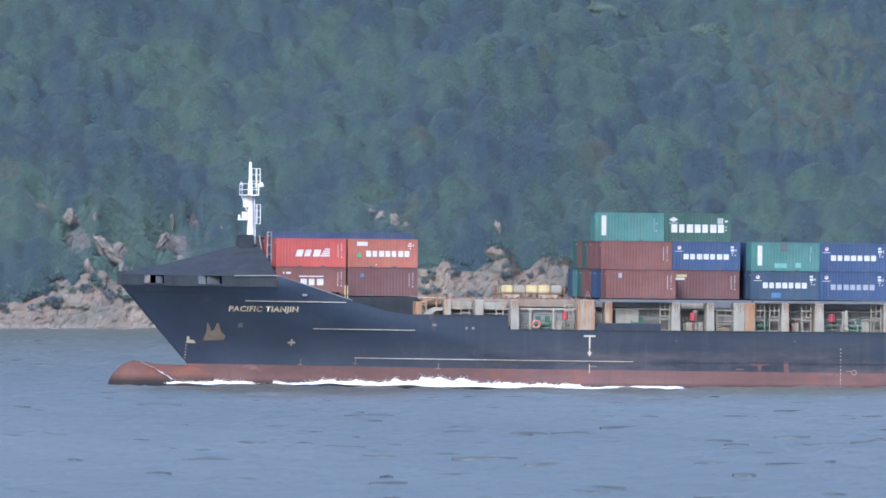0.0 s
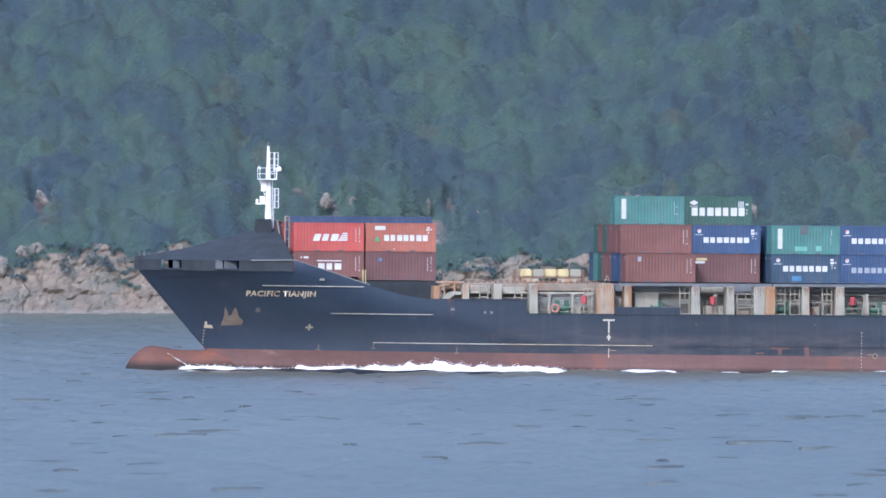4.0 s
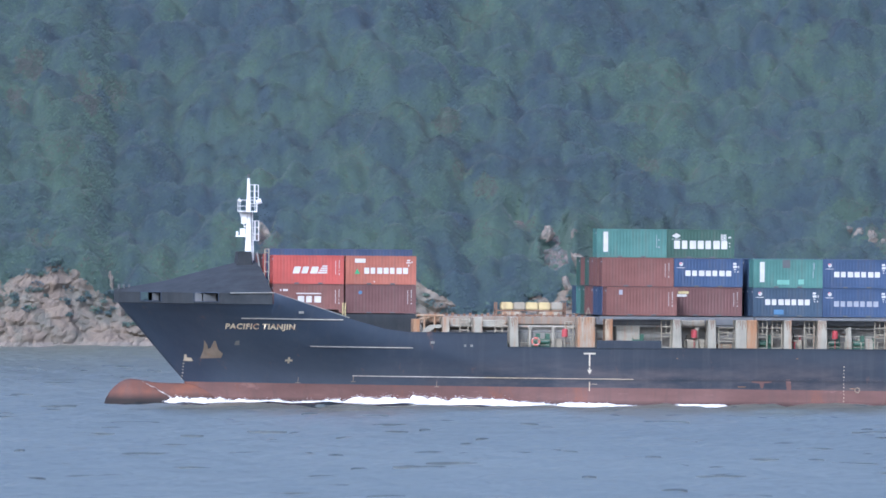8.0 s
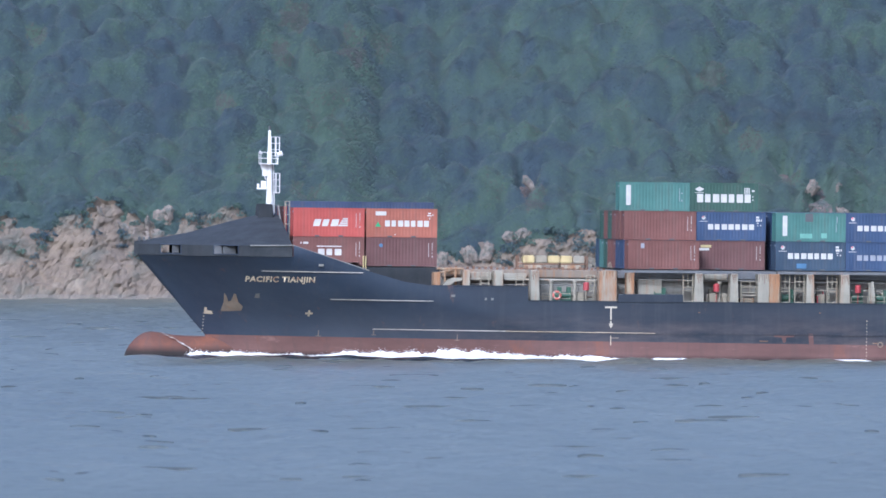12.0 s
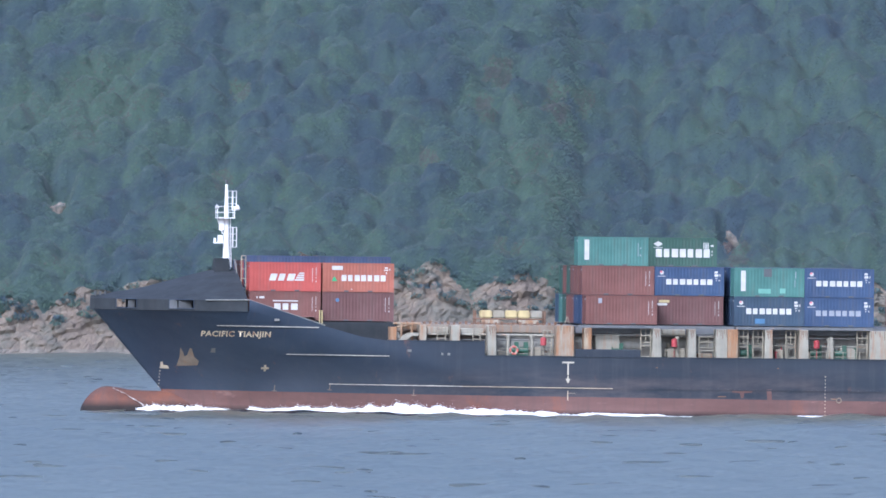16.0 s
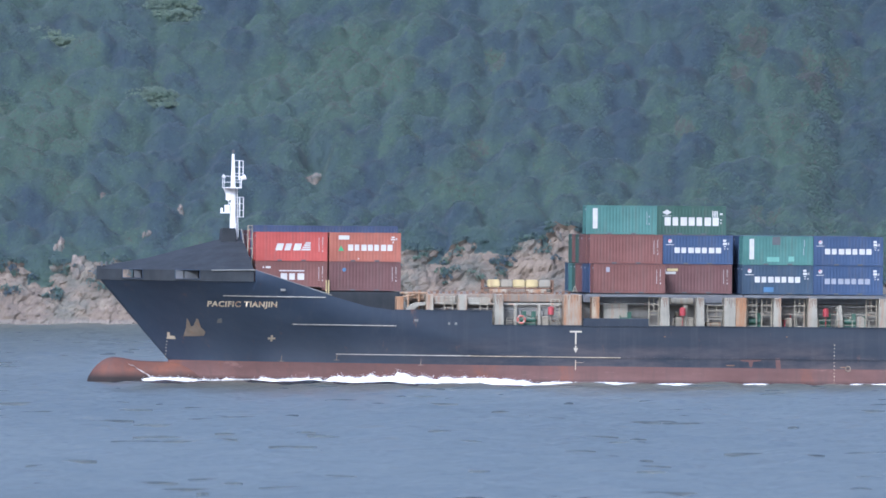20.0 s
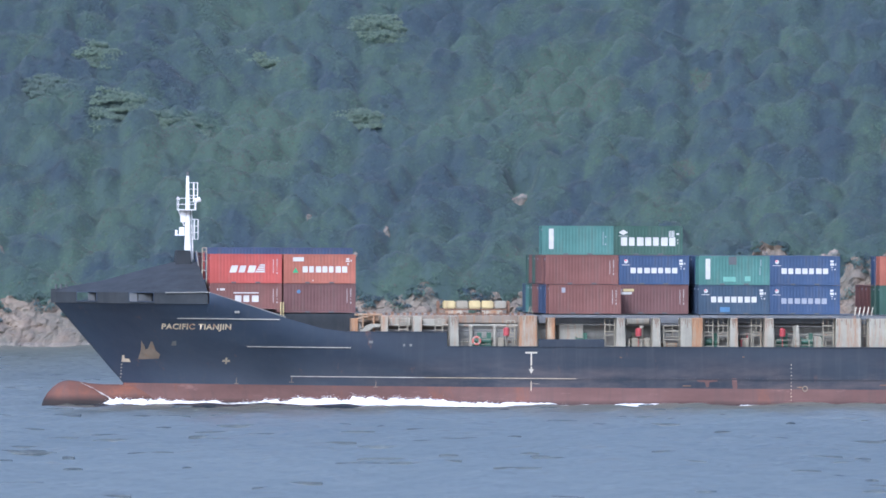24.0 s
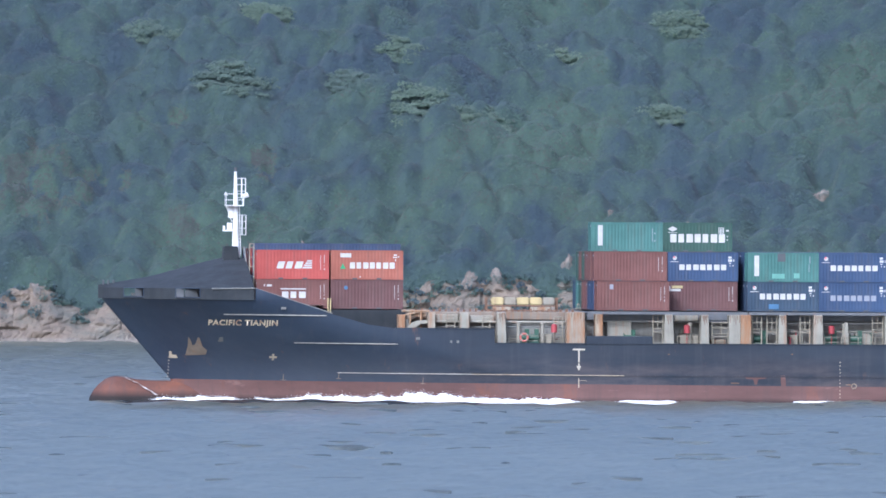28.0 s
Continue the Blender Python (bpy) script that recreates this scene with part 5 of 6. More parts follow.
def container_meshes(colour, length, tall):
    """The parts of one kind of container, shared by all alike."""
    key = (colour, length, tall)
    if key in MESHES:
        return MESHES[key]
    h, w, z1 = length / 2, C_WID / 2, tall
    out = []

    def keep(name, fill, material=None):
        bm = bmesh.new()
        fill(bm)
        bmesh.ops.recalc_face_normals(bm, faces=bm.faces)
        me = bpy.data.meshes.new(name)
        bm.to_mesh(me)
        bm.free()
        me.materials.append(material or C_PAINT[colour])
        out.append((name, me))

    keep("side_wall", lambda bm: corrugated(bm, -h + 0.12, h - 0.12, 0.14, z1 - 0.1, -w + 0.005, -1, 0))
    keep("side_wall", lambda bm: corrugated(bm, -h + 0.12, h - 0.12, 0.14, z1 - 0.1, w - 0.005, 1, 0))
    keep("front_wall", lambda bm: corrugated(bm, -w + 0.1, w - 0.1, 0.14, z1 - 0.1, -h + 0.02, -1, 1))
    keep("roof", lambda bm: box(bm, -h + 0.06, h - 0.06, -w + 0.05, w - 0.05, z1 - 0.06, z1 - 0.025))
    for sy in (-1, 1):
        keep("door", lambda bm: (box(bm, h - 0.08, h - 0.03, min(0.01 * sy, sy * (w - 0.1)), max(0.01 * sy, sy * (w - 0.1)), 0.14, z1 - 0.1), [tube(bm, (h - 0.01, sy * y, 0.16), (h - 0.01, sy * y, z1 - 0.12), 0.02, n=6) for y in (0.3, 0.85)]))
    for sx in (-1, 1):
        for sy in (-1, 1):
            keep("corner_post", lambda bm: (box(bm, min(sx * h, sx * (h - 0.13)), max(sx * h, sx * (h - 0.13)), min(sy * w, sy * (w - 0.12)), max(sy * w, sy * (w - 0.12)), 0, z1)))
    keep("base_frame", lambda bm: (box(bm, -h + 0.13, h - 0.13, -w, -w + 0.1, 0.02, 0.15), box(bm, -h + 0.13, h - 0.13, w - 0.1, w, 0.02, 0.15), box(bm, -h, -h + 0.1, -w + 0.12, w - 0.12, 0.02, 0.15), box(bm, h - 0.1, h, -w + 0.12, w - 0.12, 0.02, 0.15), box(bm, -h + 0.1, h - 0.1, -w + 0.1, w - 0.1, 0.09, 0.14)))
    keep("top_frame", lambda bm: (box(bm, -h + 0.13, h - 0.13, -w, -w + 0.07, z1 - 0.1, z1), box(bm, -h + 0.13, h - 0.13, w - 0.07, w, z1 - 0.1, z1), box(bm, -h, -h + 0.08, -w + 0.12, w - 0.12, z1 - 0.11, z1), box(bm, h - 0.08, h, -w + 0.12, w - 0.12, z1 - 0.11, z1)))
    # Flat plates for the fork pockets; the shade inside is their dark colour.
    for c in (-1.0, 1.0) if length < 7 else (-0.6, 0.6):
        keep("fork_pocket", lambda bm: box(bm, c - 0.2, c + 0.2, -w - 0.006, -w + 0.02, 0.02, 0.14), DARK)
    MESHES[key] = out
    return out


C_WHITE = paint("container_marking_white", (0.46, 0.455, 0.43), 0.55, 0.12)
C_GREEN = paint("container_marking_green", (0.04, 0.26, 0.10), 0.55, 0.1)
C_RED = paint("container_marking_red", (0.65, 0.10, 0.12), 0.55, 0.1)
C_YELLOW = paint("container_marking_yellow", (0.40, 0.34, 0.15), 0.6, 0.2)
C_SKY = paint("container_patch_blue", (0.065, 0.15, 0.27), 0.6, 0.2)
C_PALE = paint("container_patch_pale_green", (0.14, 0.31, 0.25), 0.6, 0.2)
C_FADED = paint("container_marking_faded", (0.25, 0.265, 0.30), 0.6, 0.2)


def plates(rects, slant=0.0):
    """Thin plates on the seen side; each is u0, u1, v0, v1 as shares of length and height from the top."""
    def fill(bm, length, tall):
        w = C_WID / 2
        for u0, u1, v0, v1 in rects:
            x0, x1 = (u0 - 0.5) * length, (u1 - 0.5) * length
            z0, z1 = tall * (1 - v1), tall * (1 - v0)
            s = slant * (z1 - z0)
            p = [(x0, z0), (x1, z0), (x1 + s, z1), (x0 + s, z1)]
            f = [bm.verts.new((x, -w - 0.012, z)) for x, z in p]
            k = [bm.verts.new((x, -w + 0.002, z)) for x, z in p]
            bm.faces.new(f)
            for i in range(4):
                bm.faces.new((f[i], f[(i + 1) % 4], k[(i + 1) % 4], k[i]))
    return fill


def sign(u0, u1, v0, v1, slant=0.0):
    """One plain solid block in place of a sign of a brand name."""
    def fill(bm, length, tall):
        w = C_WID / 2
        x0, x1 = (u0 - 0.5) * length, (u1 - 0.5) * length
        z0, z1 = tall * (1 - v1), tall * (1 - v0)
        c = 0.05 * (x1 - x0)
        p = [(x0 + c, z0), (x1 - c, z0), (x1, z0 + c), (x1, z1 - c), (x1 - c, z1), (x0 + c, z1), (x0, z1 - c), (x0, z0 + c)]
        f = [bm.verts.new((x + slant * (z - z0), -w - 0.012, z)) for x, z in p]
        k = [bm.verts.new((x + slant * (z - z0), -w + 0.002, z)) for x, z in p]
        bm.faces.new(f)
        for i in range(8):
            bm.faces.new((f[i], f[(i + 1) % 8], k[(i + 1) % 8], k[i]))
    return fill


def word(u0, u1, v0, v1, n, mat, slant=0.0):
    """A brand name as a row of plain blocks, each a part."""
    step = (u1 - u0) / n
    return [("brand_block", sign(u0 + (i + 0.10) * step, u0 + (i + (0.86, 0.78, 0.90)[i % 3]) * step, v0 + 0.01, v1 - 0.01, slant), mat) for i in range(n)]


def disc(u, v, r):
    def fill(bm, length, tall):
        w = C_WID / 2
        x, z = (u - 0.5) * length, tall * (1 - v)
        bm.faces.new([bm.verts.new((x + r * math.cos(a * math.pi / 8), -w - 0.012, z + r * math.sin(a * math.pi / 8))) for a in range(16)])
    return fill


def triangle(u, v, r):
    def fill(bm, length, tall):
        w = C_WID / 2
        x, z = (u - 0.5) * length, tall * (1 - v)
        bm.faces.new([bm.verts.new((x + a * r, -w - 0.012, z + b * r)) for a, b in ((-1, -0.8), (1, -0.8), (0, 1))])
    return fill


def rhomb(u, v, r):
    def fill(bm, length, tall):
        w = C_WID / 2
        x, z = (u - 0.5) * length, tall * (1 - v)
        bm.faces.new([bm.verts.new((x + a * r, -w - 0.012, z + b * r)) for a, b in ((-1.6, 0), (0, -0.9), (1.6, 0), (0, 0.9))])
        bm.faces.new([bm.verts.new((x + a * r, -w - 0.012, z + b * r)) for a, b in ((-1.6, -1.25), (1.6, -1.25), (1.6, -1.1), (-1.6, -1.1))])
    return fill


TALLY = [(0.88, 0.885, 0.18, 0.66), (0.93, 0.936, 0.16, 0.44), (0.930, 0.936, 0.5, 0.55), (0.928, 0.940, 0.62, 0.67)]
NUMBERS = [(0.86, 0.905, 0.14, 0.21), (0.86, 0.915, 0.24, 0.32), (0.87, 0.90, 0.36, 0.39), (0.93, 0.945, 0.24, 0.32), (0.88, 0.89, 0.43, 0.48), (0.92, 0.935, 0.43, 0.48)]
TOP_TALLY = [(0.80 + 0.022 * k, 0.812 + 0.022 * k, 0.16, 0.38) for k in range(4)] + [(0.91, 0.95, 0.24, 0.30), (0.92, 0.935, 0.45, 0.50), (0.92, 0.935, 0.56, 0.61)]
WAVE = [("badge", disc(0.10, 0.20, 0.17), C_WHITE), ("badge_heart", disc(0.092, 0.17, 0.09), C_RED), ("badge_line", plates([(0.04, 0.155, 0.315, 0.335)]), C_WHITE)]
LABEL_BAR = ("white_label", plates([(0.095, 0.16, 0.10, 0.80)]), C_WHITE)
STYLES = {
    "slanted": [*word(0.26, 0.63, 0.38, 0.64, 3, C_WHITE, 0.3), ("brand_stripe", plates([(0.63 + 0.02 * (3 - k), 0.76, 0.345 + 0.075 * k, 0.40 + 0.075 * k) for k in range(4)], 0.3), C_WHITE), ("tally", plates(TALLY[:4]), C_WHITE)],
    "green_triangle": [("badge", triangle(0.165, 0.55, 0.24), C_GREEN), *word(0.255, 0.895, 0.40, 0.63, 7, C_WHITE), ("white_label", plates([(0.13, 0.28, 0.10, 0.24)]), C_WHITE), ("serial_patch", plates([(0.87, 0.91, 0.13, 0.18), (0.86, 0.92, 0.21, 0.25), (0.93, 0.945, 0.18, 0.24), (0.885, 0.90, 0.3, 0.36), (0.40, 0.415, 0.88, 0.92)]), C_WHITE)],
    "block": [("brand_line", plates([(0.33, 0.68, 0.30, 0.34)]), C_WHITE), *word(0.34, 0.69, 0.40, 0.64, 3, C_WHITE), ("tally", plates(TALLY + [(0.10, 0.115, 0.17, 0.24), (0.14, 0.21, 0.17, 0.24)]), C_WHITE)],
    "dot": [("badge", disc(0.21, 0.27, 0.16), C_SKY), ("tally", plates(TALLY), C_WHITE)],
    "plain": [("tally", plates(TALLY), C_WHITE)],
    "square": [("badge", plates([(0.175, 0.225, 0.10, 0.27)]), C_FADED), ("tally", plates(TALLY), C_WHITE)],
    "flag": [("badge", plates([(0.045, 0.065, 0.15, 0.33), (0.07, 0.21, 0.25, 0.33)]), C_WHITE), ("badge_stripe", plates([(0.09, 0.24, 0.14, 0.23)]), C_YELLOW), ("tally", plates(TALLY), C_WHITE)],
    "wave": WAVE + [*word(0.155, 0.845, 0.41, 0.62, 7, C_WHITE), ("serial_patch", plates(NUMBERS), C_WHITE)],
    "wave_faded": WAVE + [*word(0.155, 0.825, 0.43, 0.64, 7, C_FADED), ("serial_patch", plates(NUMBERS), C_WHITE)],
    "wave_patched": WAVE + [*word(0.165, 0.83, 0.38, 0.60, 7, C_WHITE), ("serial_patch", plates(NUMBERS), C_WHITE), ("repair_patch", plates([(0.30, 0.44, 0.75, 0.92)]), C_SKY)],
    "eye": [("badge", rhomb(0.135, 0.22, 0.25), C_WHITE), *word(0.09, 0.91, 0.38, 0.69, 7, C_WHITE), ("serial_patch", plates(TOP_TALLY), C_WHITE)],
    "label": [LABEL_BAR, ("tally", plates([(0.85, 0.857, 0.2, 0.66), (0.88, 0.895, 0.35, 0.40), (0.88, 0.895, 0.6, 0.66)]), C_FADED)],
    "label_patched": [LABEL_BAR, ("repair_patch", plates([(0.42, 0.53, 0.02, 0.30)]), DARK), ("repair_patch", plates([(0.345, 0.52, 0.72, 0.88)]), C_PALE), ("repair_patch", plates([(0.65, 0.73, 0.70, 0.87)]), C_PALE), ("tally", plates([(0.87, 0.88, 0.12, 0.35), (0.86, 0.868, 0.4, 0.65)]), C_FADED)],
    "": [],
}
WORDS = {"slanted": "scarlet container with a white slanted brand bar and stripes", "green_triangle": "orange-red container with a green triangle and white brand bars", "block": "maroon container with a white block brand mark",
         "dot": "plum container with one small blue dot", "plain": "dull oxide-red container with pale tally marks", "square": "oxide-red container with one small square badge", "flag": "plum container with a small white and yellow badge",
         "wave": "bright blue container with white brand bars", "wave_faded": "bright blue container with faded grey brand bars", "wave_patched": "dark blue-grey container with white brand bars and a patch",
         "eye": "dark green container with a white diamond badge and brand bars", "label": "sea-green container with an upright white label", "label_patched": "sea-green container with repair patches and upright white label", "": "%s shipping container in the inner rows of the stack"}
DECK_Z, TIER = 7.86, 2.43


def container(x0, y_near, z0, colour, style, length=C_LEN, tall=C_TALL, group="deck containers"):
    ob = thing("container", WORDS[style] if style else WORDS[""] % colour.replace("_", " "), "container", group)
    for name, me in container_meshes(colour, length, tall):
        p = new(name, me)
        p.parent = ob
    for k, (name, fill, mt) in enumerate(STYLES[style]):
        key = (name, k, style, length, tall)
        if key not in MESHES:
            bm = bmesh.new()
            fill(bm, length, tall)
            me = bpy.data.meshes.new(name)
            bm.to_mesh(me)
            bm.free()
            me.materials.append(mt)
            MESHES[key] = me
        p = new(name, MESHES[key])
        p.parent = ob
        if name in ("tally", "serial_patch", "brand_stripe"):
            tagged(p, kind="stuff")
    key = ("end_label", length, tall)
    if key not in MESHES:
        bm = bmesh.new()
        box(bm, -length / 2 - 0.008, -length / 2 + 0.03, -0.75, -0.45, tall * 0.84, tall * 0.89)
        me = bpy.data.meshes.new("end_label")
        bm.to_mesh(me)
        bm.free()
        me.materials.append(C_FADED)
        MESHES[key] = me
    if len(ABOARD) % 3 != 1:
        p = new("end_label", MESHES[key])
        p.parent = ob
    ABOARD.append((ob, pose(x0 + length / 2, y_near + C_WID / 2, z0)))
    return ob


LONG = 12.1
# foremost stack
container(12.53, -7.5, DECK_Z, "oxide", "block")
container(18.66, -7.5, DECK_Z, "plum", "dot")
container(12.53, -7.5, DECK_Z + TIER, "scarlet", "slanted")
container(18.66, -7.5, DECK_Z + TIER, "orange_red", "green_triangle")
for k, (low, top, tall) in enumerate((("maroon", "navy", 2.68), ("plum", "scarlet", 2.45), ("oxide", "maroon", 2.45), ("blue", "oxide", 2.45), ("plum", "navy", 2.45))):
    y = -5.0 + 2.5 * k
    container(12.53, y, DECK_Z, low, "", LONG, tall)
    container(12.53, y, DECK_Z + tall + 0.02, top, "", LONG, tall)
# second stack: three tiers
container(40.48, -10.0, DECK_Z, "oxide", "square")
container(46.40, -7.5, DECK_Z, "plum", "flag")
container(40.40, -7.5, DECK_Z, "navy", "")
for k, c in enumerate(("navy", "maroon", "oxide", "green", "teal", "dark_blue")):
    container(40.40, -5.0 + 2.5 * k, DECK_Z, c, "", LONG)
container(40.45, -7.5, DECK_Z + TIER, "oxide", "plain", 6.08)
container(46.58, -7.5, DECK_Z + TIER, "blue", "wave", 5.85)
for k, c in enumerate(("oxide", "maroon", "green", "oxide", "green")):
    container(40.40, -5.0 + 2.5 * k, DECK_Z + TIER, c, "", LONG)
container(40.70, -2.5, DECK_Z + 2 * TIER, "teal", "label")
container(46.72, -2.5, DECK_Z + 2 * TIER, "green", "eye", 5.75)
# third stack
container(52.95, -10.0, DECK_Z, "dark_blue", "wave_patched", 5.9)
container(58.88, -10.0, DECK_Z, "blue", "wave_faded", 5.85)
container(52.95, -10.0, DECK_Z + TIER, "teal", "label_patched", 5.9)
container(58.88, -10.0, DECK_Z + TIER, "blue", "wave", 5.85)
for k, (low, top) in enumerate((("navy", "blue"), ("dark_blue", "navy"), ("maroon", "oxide"), ("navy", "teal"), ("oxide", "blue"), ("green", "navy"))):
    container(52.95, -7.5 + 2.5 * k, DECK_Z, low, "", 11.8)
    container(52.95, -7.5 + 2.5 * k, DECK_Z + TIER, top, "", 11.8)
# fourth stack, at the edge of what is seen
container(68.05, -10.0, DECK_Z, "green", "plain")
container(68.05, -10.0, DECK_Z + TIER, "orange_red", "plain")
for k, (low, top) in enumerate((("green", "navy"), ("oxide", ""), ("maroon", ""), ("oxide", ""), ("maroon", ""))):
    container(67.95, -7.5 + 2.5 * k, DECK_Z, low, "", LONG)
    if top:
        container(67.95, -7.5 + 2.5 * k, DECK_Z + TIER, top, "", LONG)


# ---- a rusty rack of five boxes on the open hatch ----
def gear_rack():
    ob = thing("gear_rack", "rusty rack holding five cream and yellow boxes on the hatch", "rack")

    def frame_bars(bm):
        for y in (-0.6, 0.6):
            for z in (0.06, 0.45):
                tube(bm, (0, y, z), (5.85, y, z), 0.06, n=6)
            for x in (0, 1.95, 3.9, 5.85):
                tube(bm, (x, y, 0), (x, y, 1.15 if x in (0, 5.85) else 0.45), 0.07, n=6)
        for x in (0, 1.95, 3.9, 5.85):
            tube(bm, (x, -0.6, 0.06), (x, 0.6, 0.06), 0.06, n=6)
            tube(bm, (x, -0.6, 0.45), (x, 0.6, 0.45), 0.06, n=6)

    part("rack_frame", made(frame_bars), RUST_BROWN, ob)
    for x0, x1 in ((0.5, 2.0), (3.6, 5.3)):
        part("rack_tray", made(box, x0, x1, -0.66, 0.5, 0.08, 0.36), RUSTY, ob)
    for k, mt in enumerate((YELLOW, CREAM, YELLOW, YELLOW, WHITE)):
        part("gear_box", made(lambda bm: soften(bm, 0.09, 2) if box(bm, 0.42 + 1.06 * k, 1.42 + 1.06 * k, -0.55, 0.55, 0.5, 1.16) else None), mt, ob)
    ABOARD.append((ob, pose(31.75, -5.0, 7.73)))


gear_rack()


def lifebuoy():
    ob = thing("lifebuoy", "orange and white lifebuoy hung on the deck rail", "lifebuoy")
    part("float_ring", made(lambda bm: ring(bm, (0, 0, 0), 0.30, 0.095)), BUOY_ORANGE, ob)
    for a in (45, 135, 225, 315):
        c, s = math.cos(radians(a)), math.sin(radians(a))
        part("white_band", made(lambda bm: tube(bm, (0.30 * c - 0.06 * s, 0, 0.30 * s + 0.06 * c), (0.30 * c + 0.06 * s, 0, 0.30 * s - 0.06 * c), 0.105, n=12)), WHITE, ob)
    ABOARD.append((ob, pose(34.4, -10.66, 5.62)))


lifebuoy()

# ---- white water along the hull ----
m = Mat("foam", 0.85, 0, 0.3)
m.color(m.ramp(m.noise(1.4, 6, 0.7, (1, 1, 1.5)), (0.66, 0.68, 0.68), (0.88, 0.88, 0.86), 0.28, 0.56))
m.bump(m.noise(2.2, 7, 0.75), 0.6, 0.2)
FOAM = m.m
wave = thing("bow_wave", "white breaking bow wave along the hull", "bow wave")
FOAM_H = ((2.2, 3.4, 4.4, 5.5, 8.0, 12.0, 16.0, 19.0, 22.0, 25.0, 29.0, 32.0, 36.0, 40.0, 44.0, 52.0), (0.0, 0.22, 0.56, 0.64, 0.60, 0.52, 0.62, 0.84, 1.0, 1.05, 0.90, 0.64, 0.44, 0.28, 0.16, 0.10))


def side_at_water(x):
    """Half breadth at the water, the bulb included."""
    return np.maximum(half_breadth(x, np.zeros_like(x)) - 0.1, np.interp(x, (1.5, 2.6, 4.4, 7.0, 9.0, 9.5), (1.5, 1.66, 1.5, 1.5, 1.3, 0)))


PIECES, SURGE = [], []


SPRAY_V = np.array([(1, 0, 0), (-1, 0, 0), (0, 1, 0), (0, -1, 0), (0, 0, 1), (0, 0, -1)])
SPRAY_F = np.array([(0, 2, 4), (2, 1, 4), (1, 3, 4), (3, 0, 4), (2, 0, 5), (1, 2, 5), (3, 1, 5), (0, 3, 5)])


def foam_piece(x0, x1, seed, scale=1.0):
    """A ragged ridge of foam lying against the plating, with spray flung over its crest."""
    nx, nv = int((x1 - x0) / 0.09) + 2, 10
    xs = np.linspace(x0, x1, nx)
    v = np.linspace(0, 1, nv)
    X, V = np.meshgrid(xs, v, indexing="ij")
    h = 0.66 * np.interp(X, *FOAM_H) * scale
    ends = np.clip(np.minimum(X - x0, x1 - X) / 0.7, 0, 1) ** 0.5
    lump = 1 + 0.20 * waves2(X, V * 1.5, 2.3, seed, 3, 0.65) + 0.16 * waves2(X, V * 2.0, 0.55, seed + 5, 2, 0.7)
    b = side_at_water(X)
    out = V * (0.5 + 1.4 * h) * np.interp(X, (4, 12, 28, 46), (1.0, 3.0, 4.0, 2.5))
    z = 0.007 * X - 0.25 + h * lump * ends * np.sin(np.clip(V * 1.15 + 0.28, 0, 1.3) * math.pi * 0.72) + 0.25 * (1 - V)
    co = np.stack([X, -(b - 0.12 + out), z], -1)
    ob = new("foam", raw_mesh("foam", co.reshape(-1, 3), grid_faces(nx, nv), FOAM, True))
    ob.parent = wave
    PIECES.append(ob)
    # droplets and torn flecks above the crest
    n = int(30 * (x1 - x0) * min(1.0, float(np.interp((x0 + x1) / 2, *FOAM_H)) + 0.1))
    i = rng.integers(3, nx - 3, n)
    crest = co[i, np.argmax(co[i, :, 2], axis=1)]
    fling = np.abs(rng.normal(size=n)) * 0.16 * np.interp(crest[:, 0], *FOAM_H)
    at = crest + np.stack([rng.uniform(-0.2, 0.2, n), rng.uniform(-0.25, 0.05, n), fling - 0.03], -1)
    r = rng.uniform(0.01, 0.034, n) * np.clip(1.2 - fling * 1.6, 0.4, 1.2)
    vs = at[:, None, :] + SPRAY_V[None] * r[:, None, None] * np.array([1.5, 1, 0.8])
    fs = SPRAY_F[None] + (np.arange(n) * 6)[:, None, None]
    p = new("spray", raw_mesh("spray", vs.reshape(-1, 3), fs.reshape(-1, 3), FOAM, True))
    p.parent = ob
    tagged(p, "white droplets flung off the bow wave", kind="stuff")


for k in range(15):
    foam_piece(3.5 + 3.0 * k, 8.3 + 3.0 * k, k)
for k, (x, long) in enumerate(((53.0, 2.2), (56.4, 4.0), (59.6, 1.6), (61.6, 3.4))):
    foam_piece(x, x + long, k + 3, 0.55)


foam_piece(3.4, 10.2, 9, 1.9)
SURGE.append(PIECES.pop())


def bulb_sheet():
    """The thin bright lip of water that slides off the bulb's shoulder."""
    u, v = np.meshgrid(np.linspace(0, 1, 22), np.linspace(0, 1, 6), indexing="ij")
    a = 0.30 + 1.05 * u ** 0.8
    x = 2.1 + 2.6 * u + (v - 0.5) * (0.05 + 0.16 * u) + 0.06 * waves2(u, v, 0.4, 2, 2)
    r = 1.86 + 0.05 * waves2(x, a, 0.6, 4, 2)
    co = np.stack([x, -0.92 * r * np.sin(a), 0.20 + r * np.cos(a) - 0.1 * u], -1).reshape(-1, 3)
    ob = new("foam", raw_mesh("foam", co, grid_faces(22, 6), FILM, True))
    ob.parent = wave
    PIECES.append(ob)


m = Mat("thin_water_lip", 0.4, 0, 0.5)
m.color(m.ramp(m.noise(2.5, 5, 0.7), (0.16, 0.11, 0.10), (0.52, 0.49, 0.46), 0.38, 0.60))
FILM = m.m
bulb_sheet()


# The hull's dark reflection is painted into this water's colour.
m = Mat("hull_reflection_water", 0.2, 0, 0.5)
m.b.inputs["IOR"].default_value = 1.33
m.color(m.ramp(m.noise(0.4, 3), (0.014, 0.018, 0.022), (0.030, 0.036, 0.040))).bump(m.noise(1.0, 4, 0.6, (0.5, 1, 1)), 0.6, 0.12)
MAT_SWELL = m.m


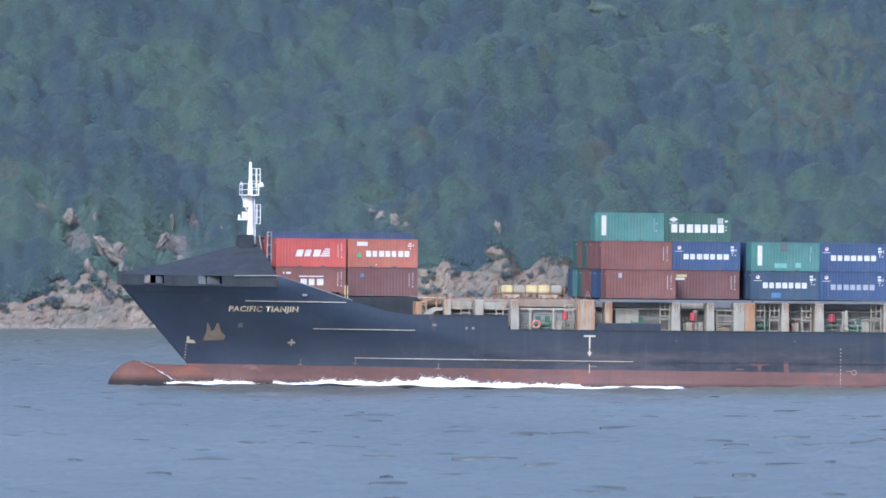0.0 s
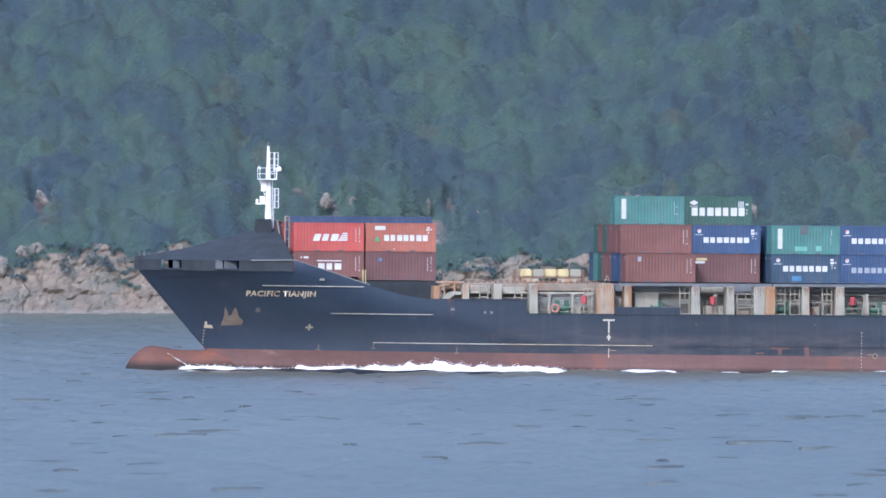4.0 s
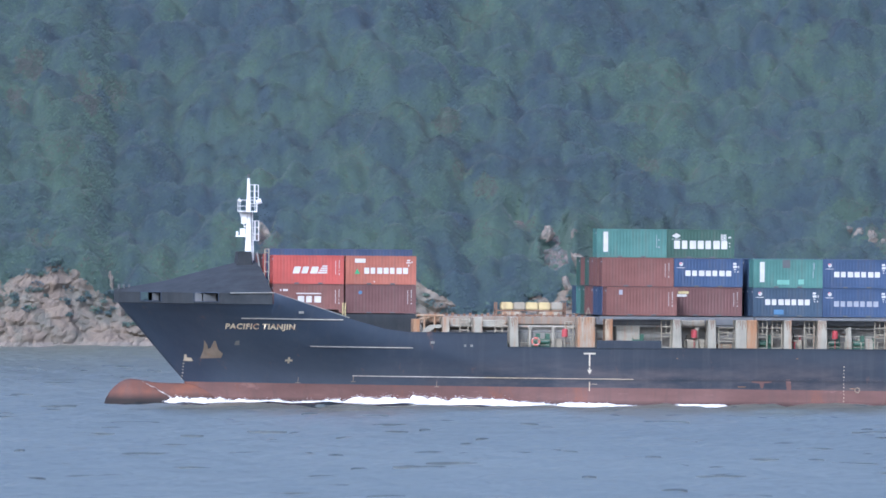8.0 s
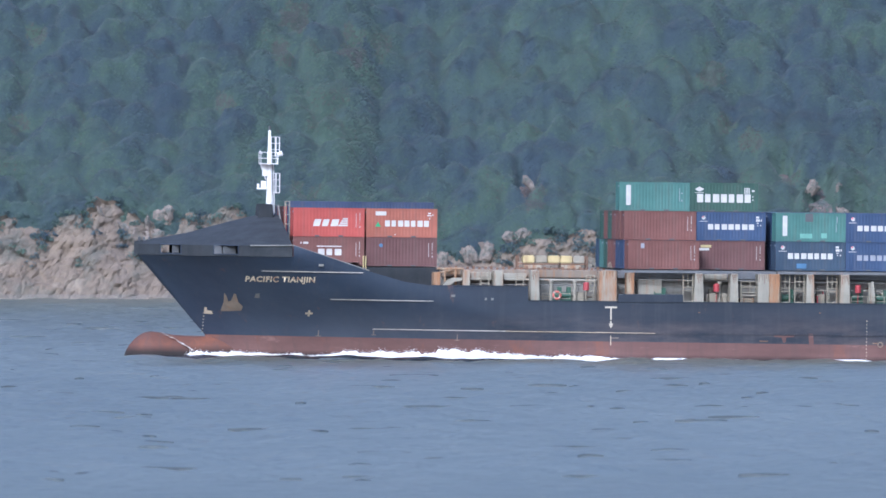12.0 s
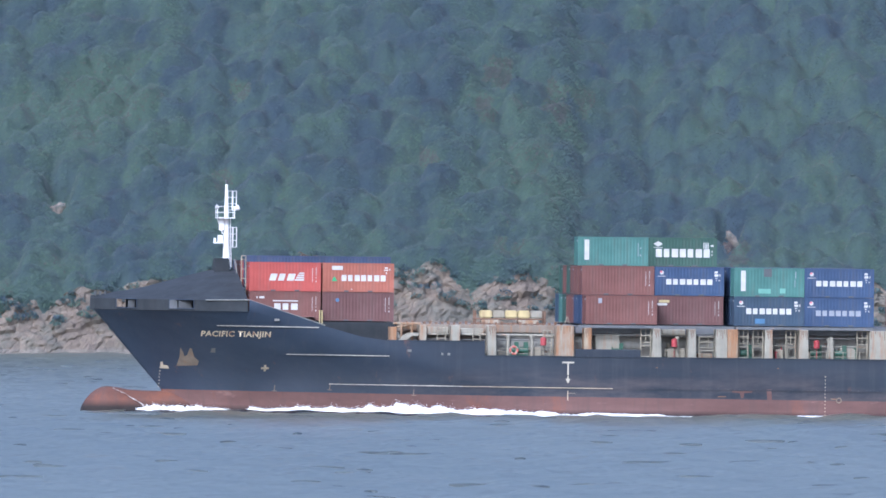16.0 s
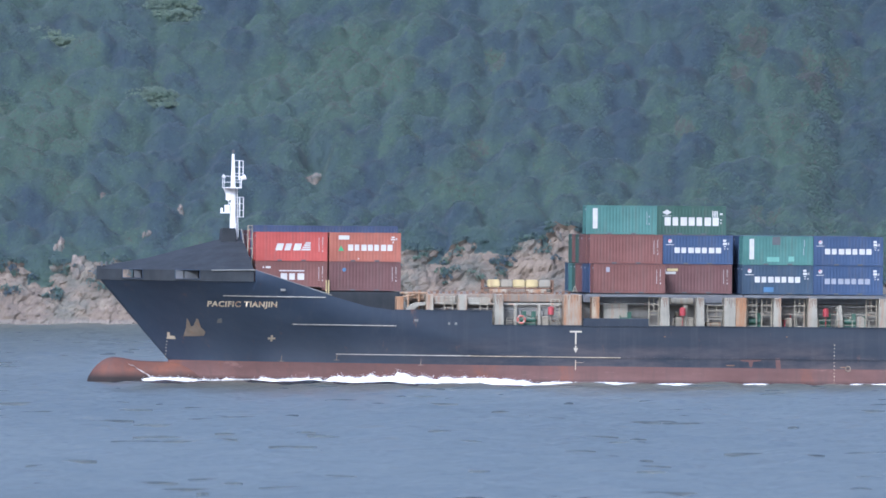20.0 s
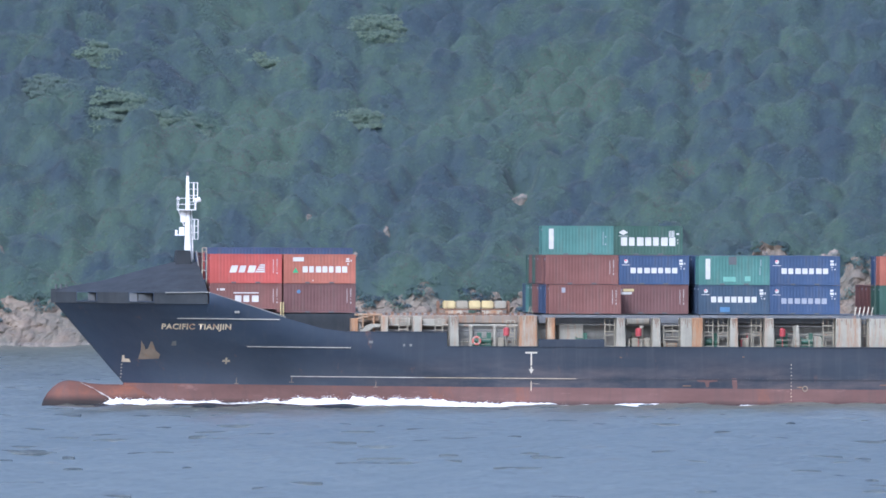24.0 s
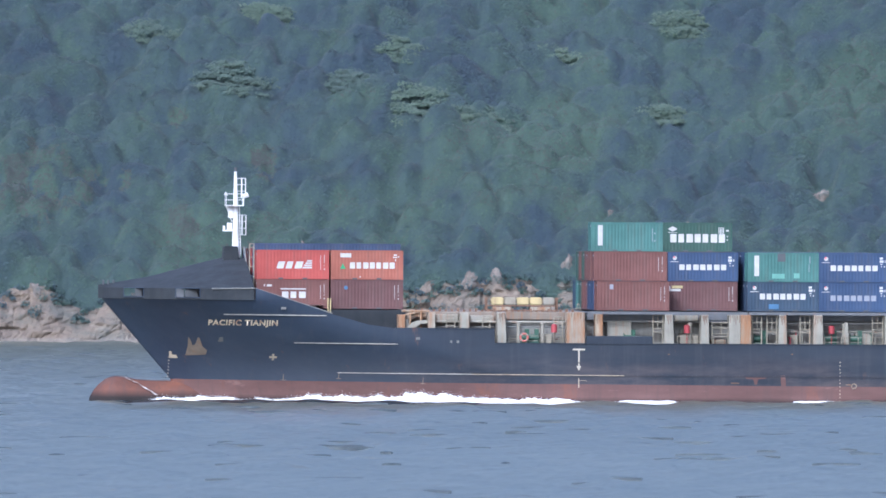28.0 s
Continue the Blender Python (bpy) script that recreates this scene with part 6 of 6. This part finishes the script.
def swell_ridge():
    """The smooth swell that the bow pushes up outside its white water, its dark colour painting the hull's reflection.
    """
    xs, v = np.linspace(0.2, 34.0, 120), np.linspace(0, 1, 9)
    X, V = np.meshgrid(xs, v, indexing="ij")
    h = np.interp(X, (0.2, 1.5, 4, 10, 18, 26, 34), (0.0, 0.16, 0.22, 0.20, 0.26, 0.16, 0.0)) * (1 + 0.3 * waves2(X, V, 4.0, 3, 2))
    b = side_at_water(X) + np.interp(X, (0.2, 3, 12, 30), (0.5, 0.9, 3.5, 6.0))
    z = 0.007 * X - 0.2 + (h + 0.2) * np.clip(1 - V, 0, 1) ** 0.6
    co = np.stack([X, -(b - 0.6 + 1.5 * V), z], -1).reshape(-1, 3)
    ob = new("bow_swell", raw_mesh("bow_swell", co, grid_faces(120, 9), MAT_SWELL, True))
    ob.parent = wave


swell_ridge()

# ---- what moves ----


def motions():
    times = [i * 2.0 for i in range(15)]
    walk(ship, [(t, ship_pose(t)) for t in times])
    walk(wave, [(t, ship_pose(t)) for t in times])
    for ob, m in ABOARD:
        walk(ob, [(t, ship_pose(t) @ m) for t in times])
    # the foam heaves and slides a little along the hull
    for k, ob in enumerate(PIECES):
        walk(ob, [(0.7 * i, pose(0.35 * math.sin(1.9 * i + k * 1.3), -0.05 * math.sin(1.1 * i + k), 0.10 * math.sin(1.4 * i + 2.1 * k))) for i in range(41)])
    # white water surges up at the stem and sinks again
    rise = ((0, -0.55), (3, -0.5), (6, -0.6), (7, -0.4), (8, -0.25), (9.5, -0.5), (11, 0.0), (12, -0.35), (13, -0.1), (15, -0.5), (16.5, -0.15), (17.5, -0.5), (20, -0.5), (21, -0.15), (22.5, -0.4), (23.5, -0.1), (25, -0.6), (28, -0.45))
    walk(SURGE[0], [(t, pose(0.1 * math.sin(3 * t), 0, z)) for t, z in rise])
    # the sea drifts slowly past
    for ob in (water, wavelets):
        walk(ob, [(0.0, pose(-4.0, 0, 0)), (14.0, pose(0, 0.5, 0)), (28.0, pose(4.0, 0, 0))])


motions()
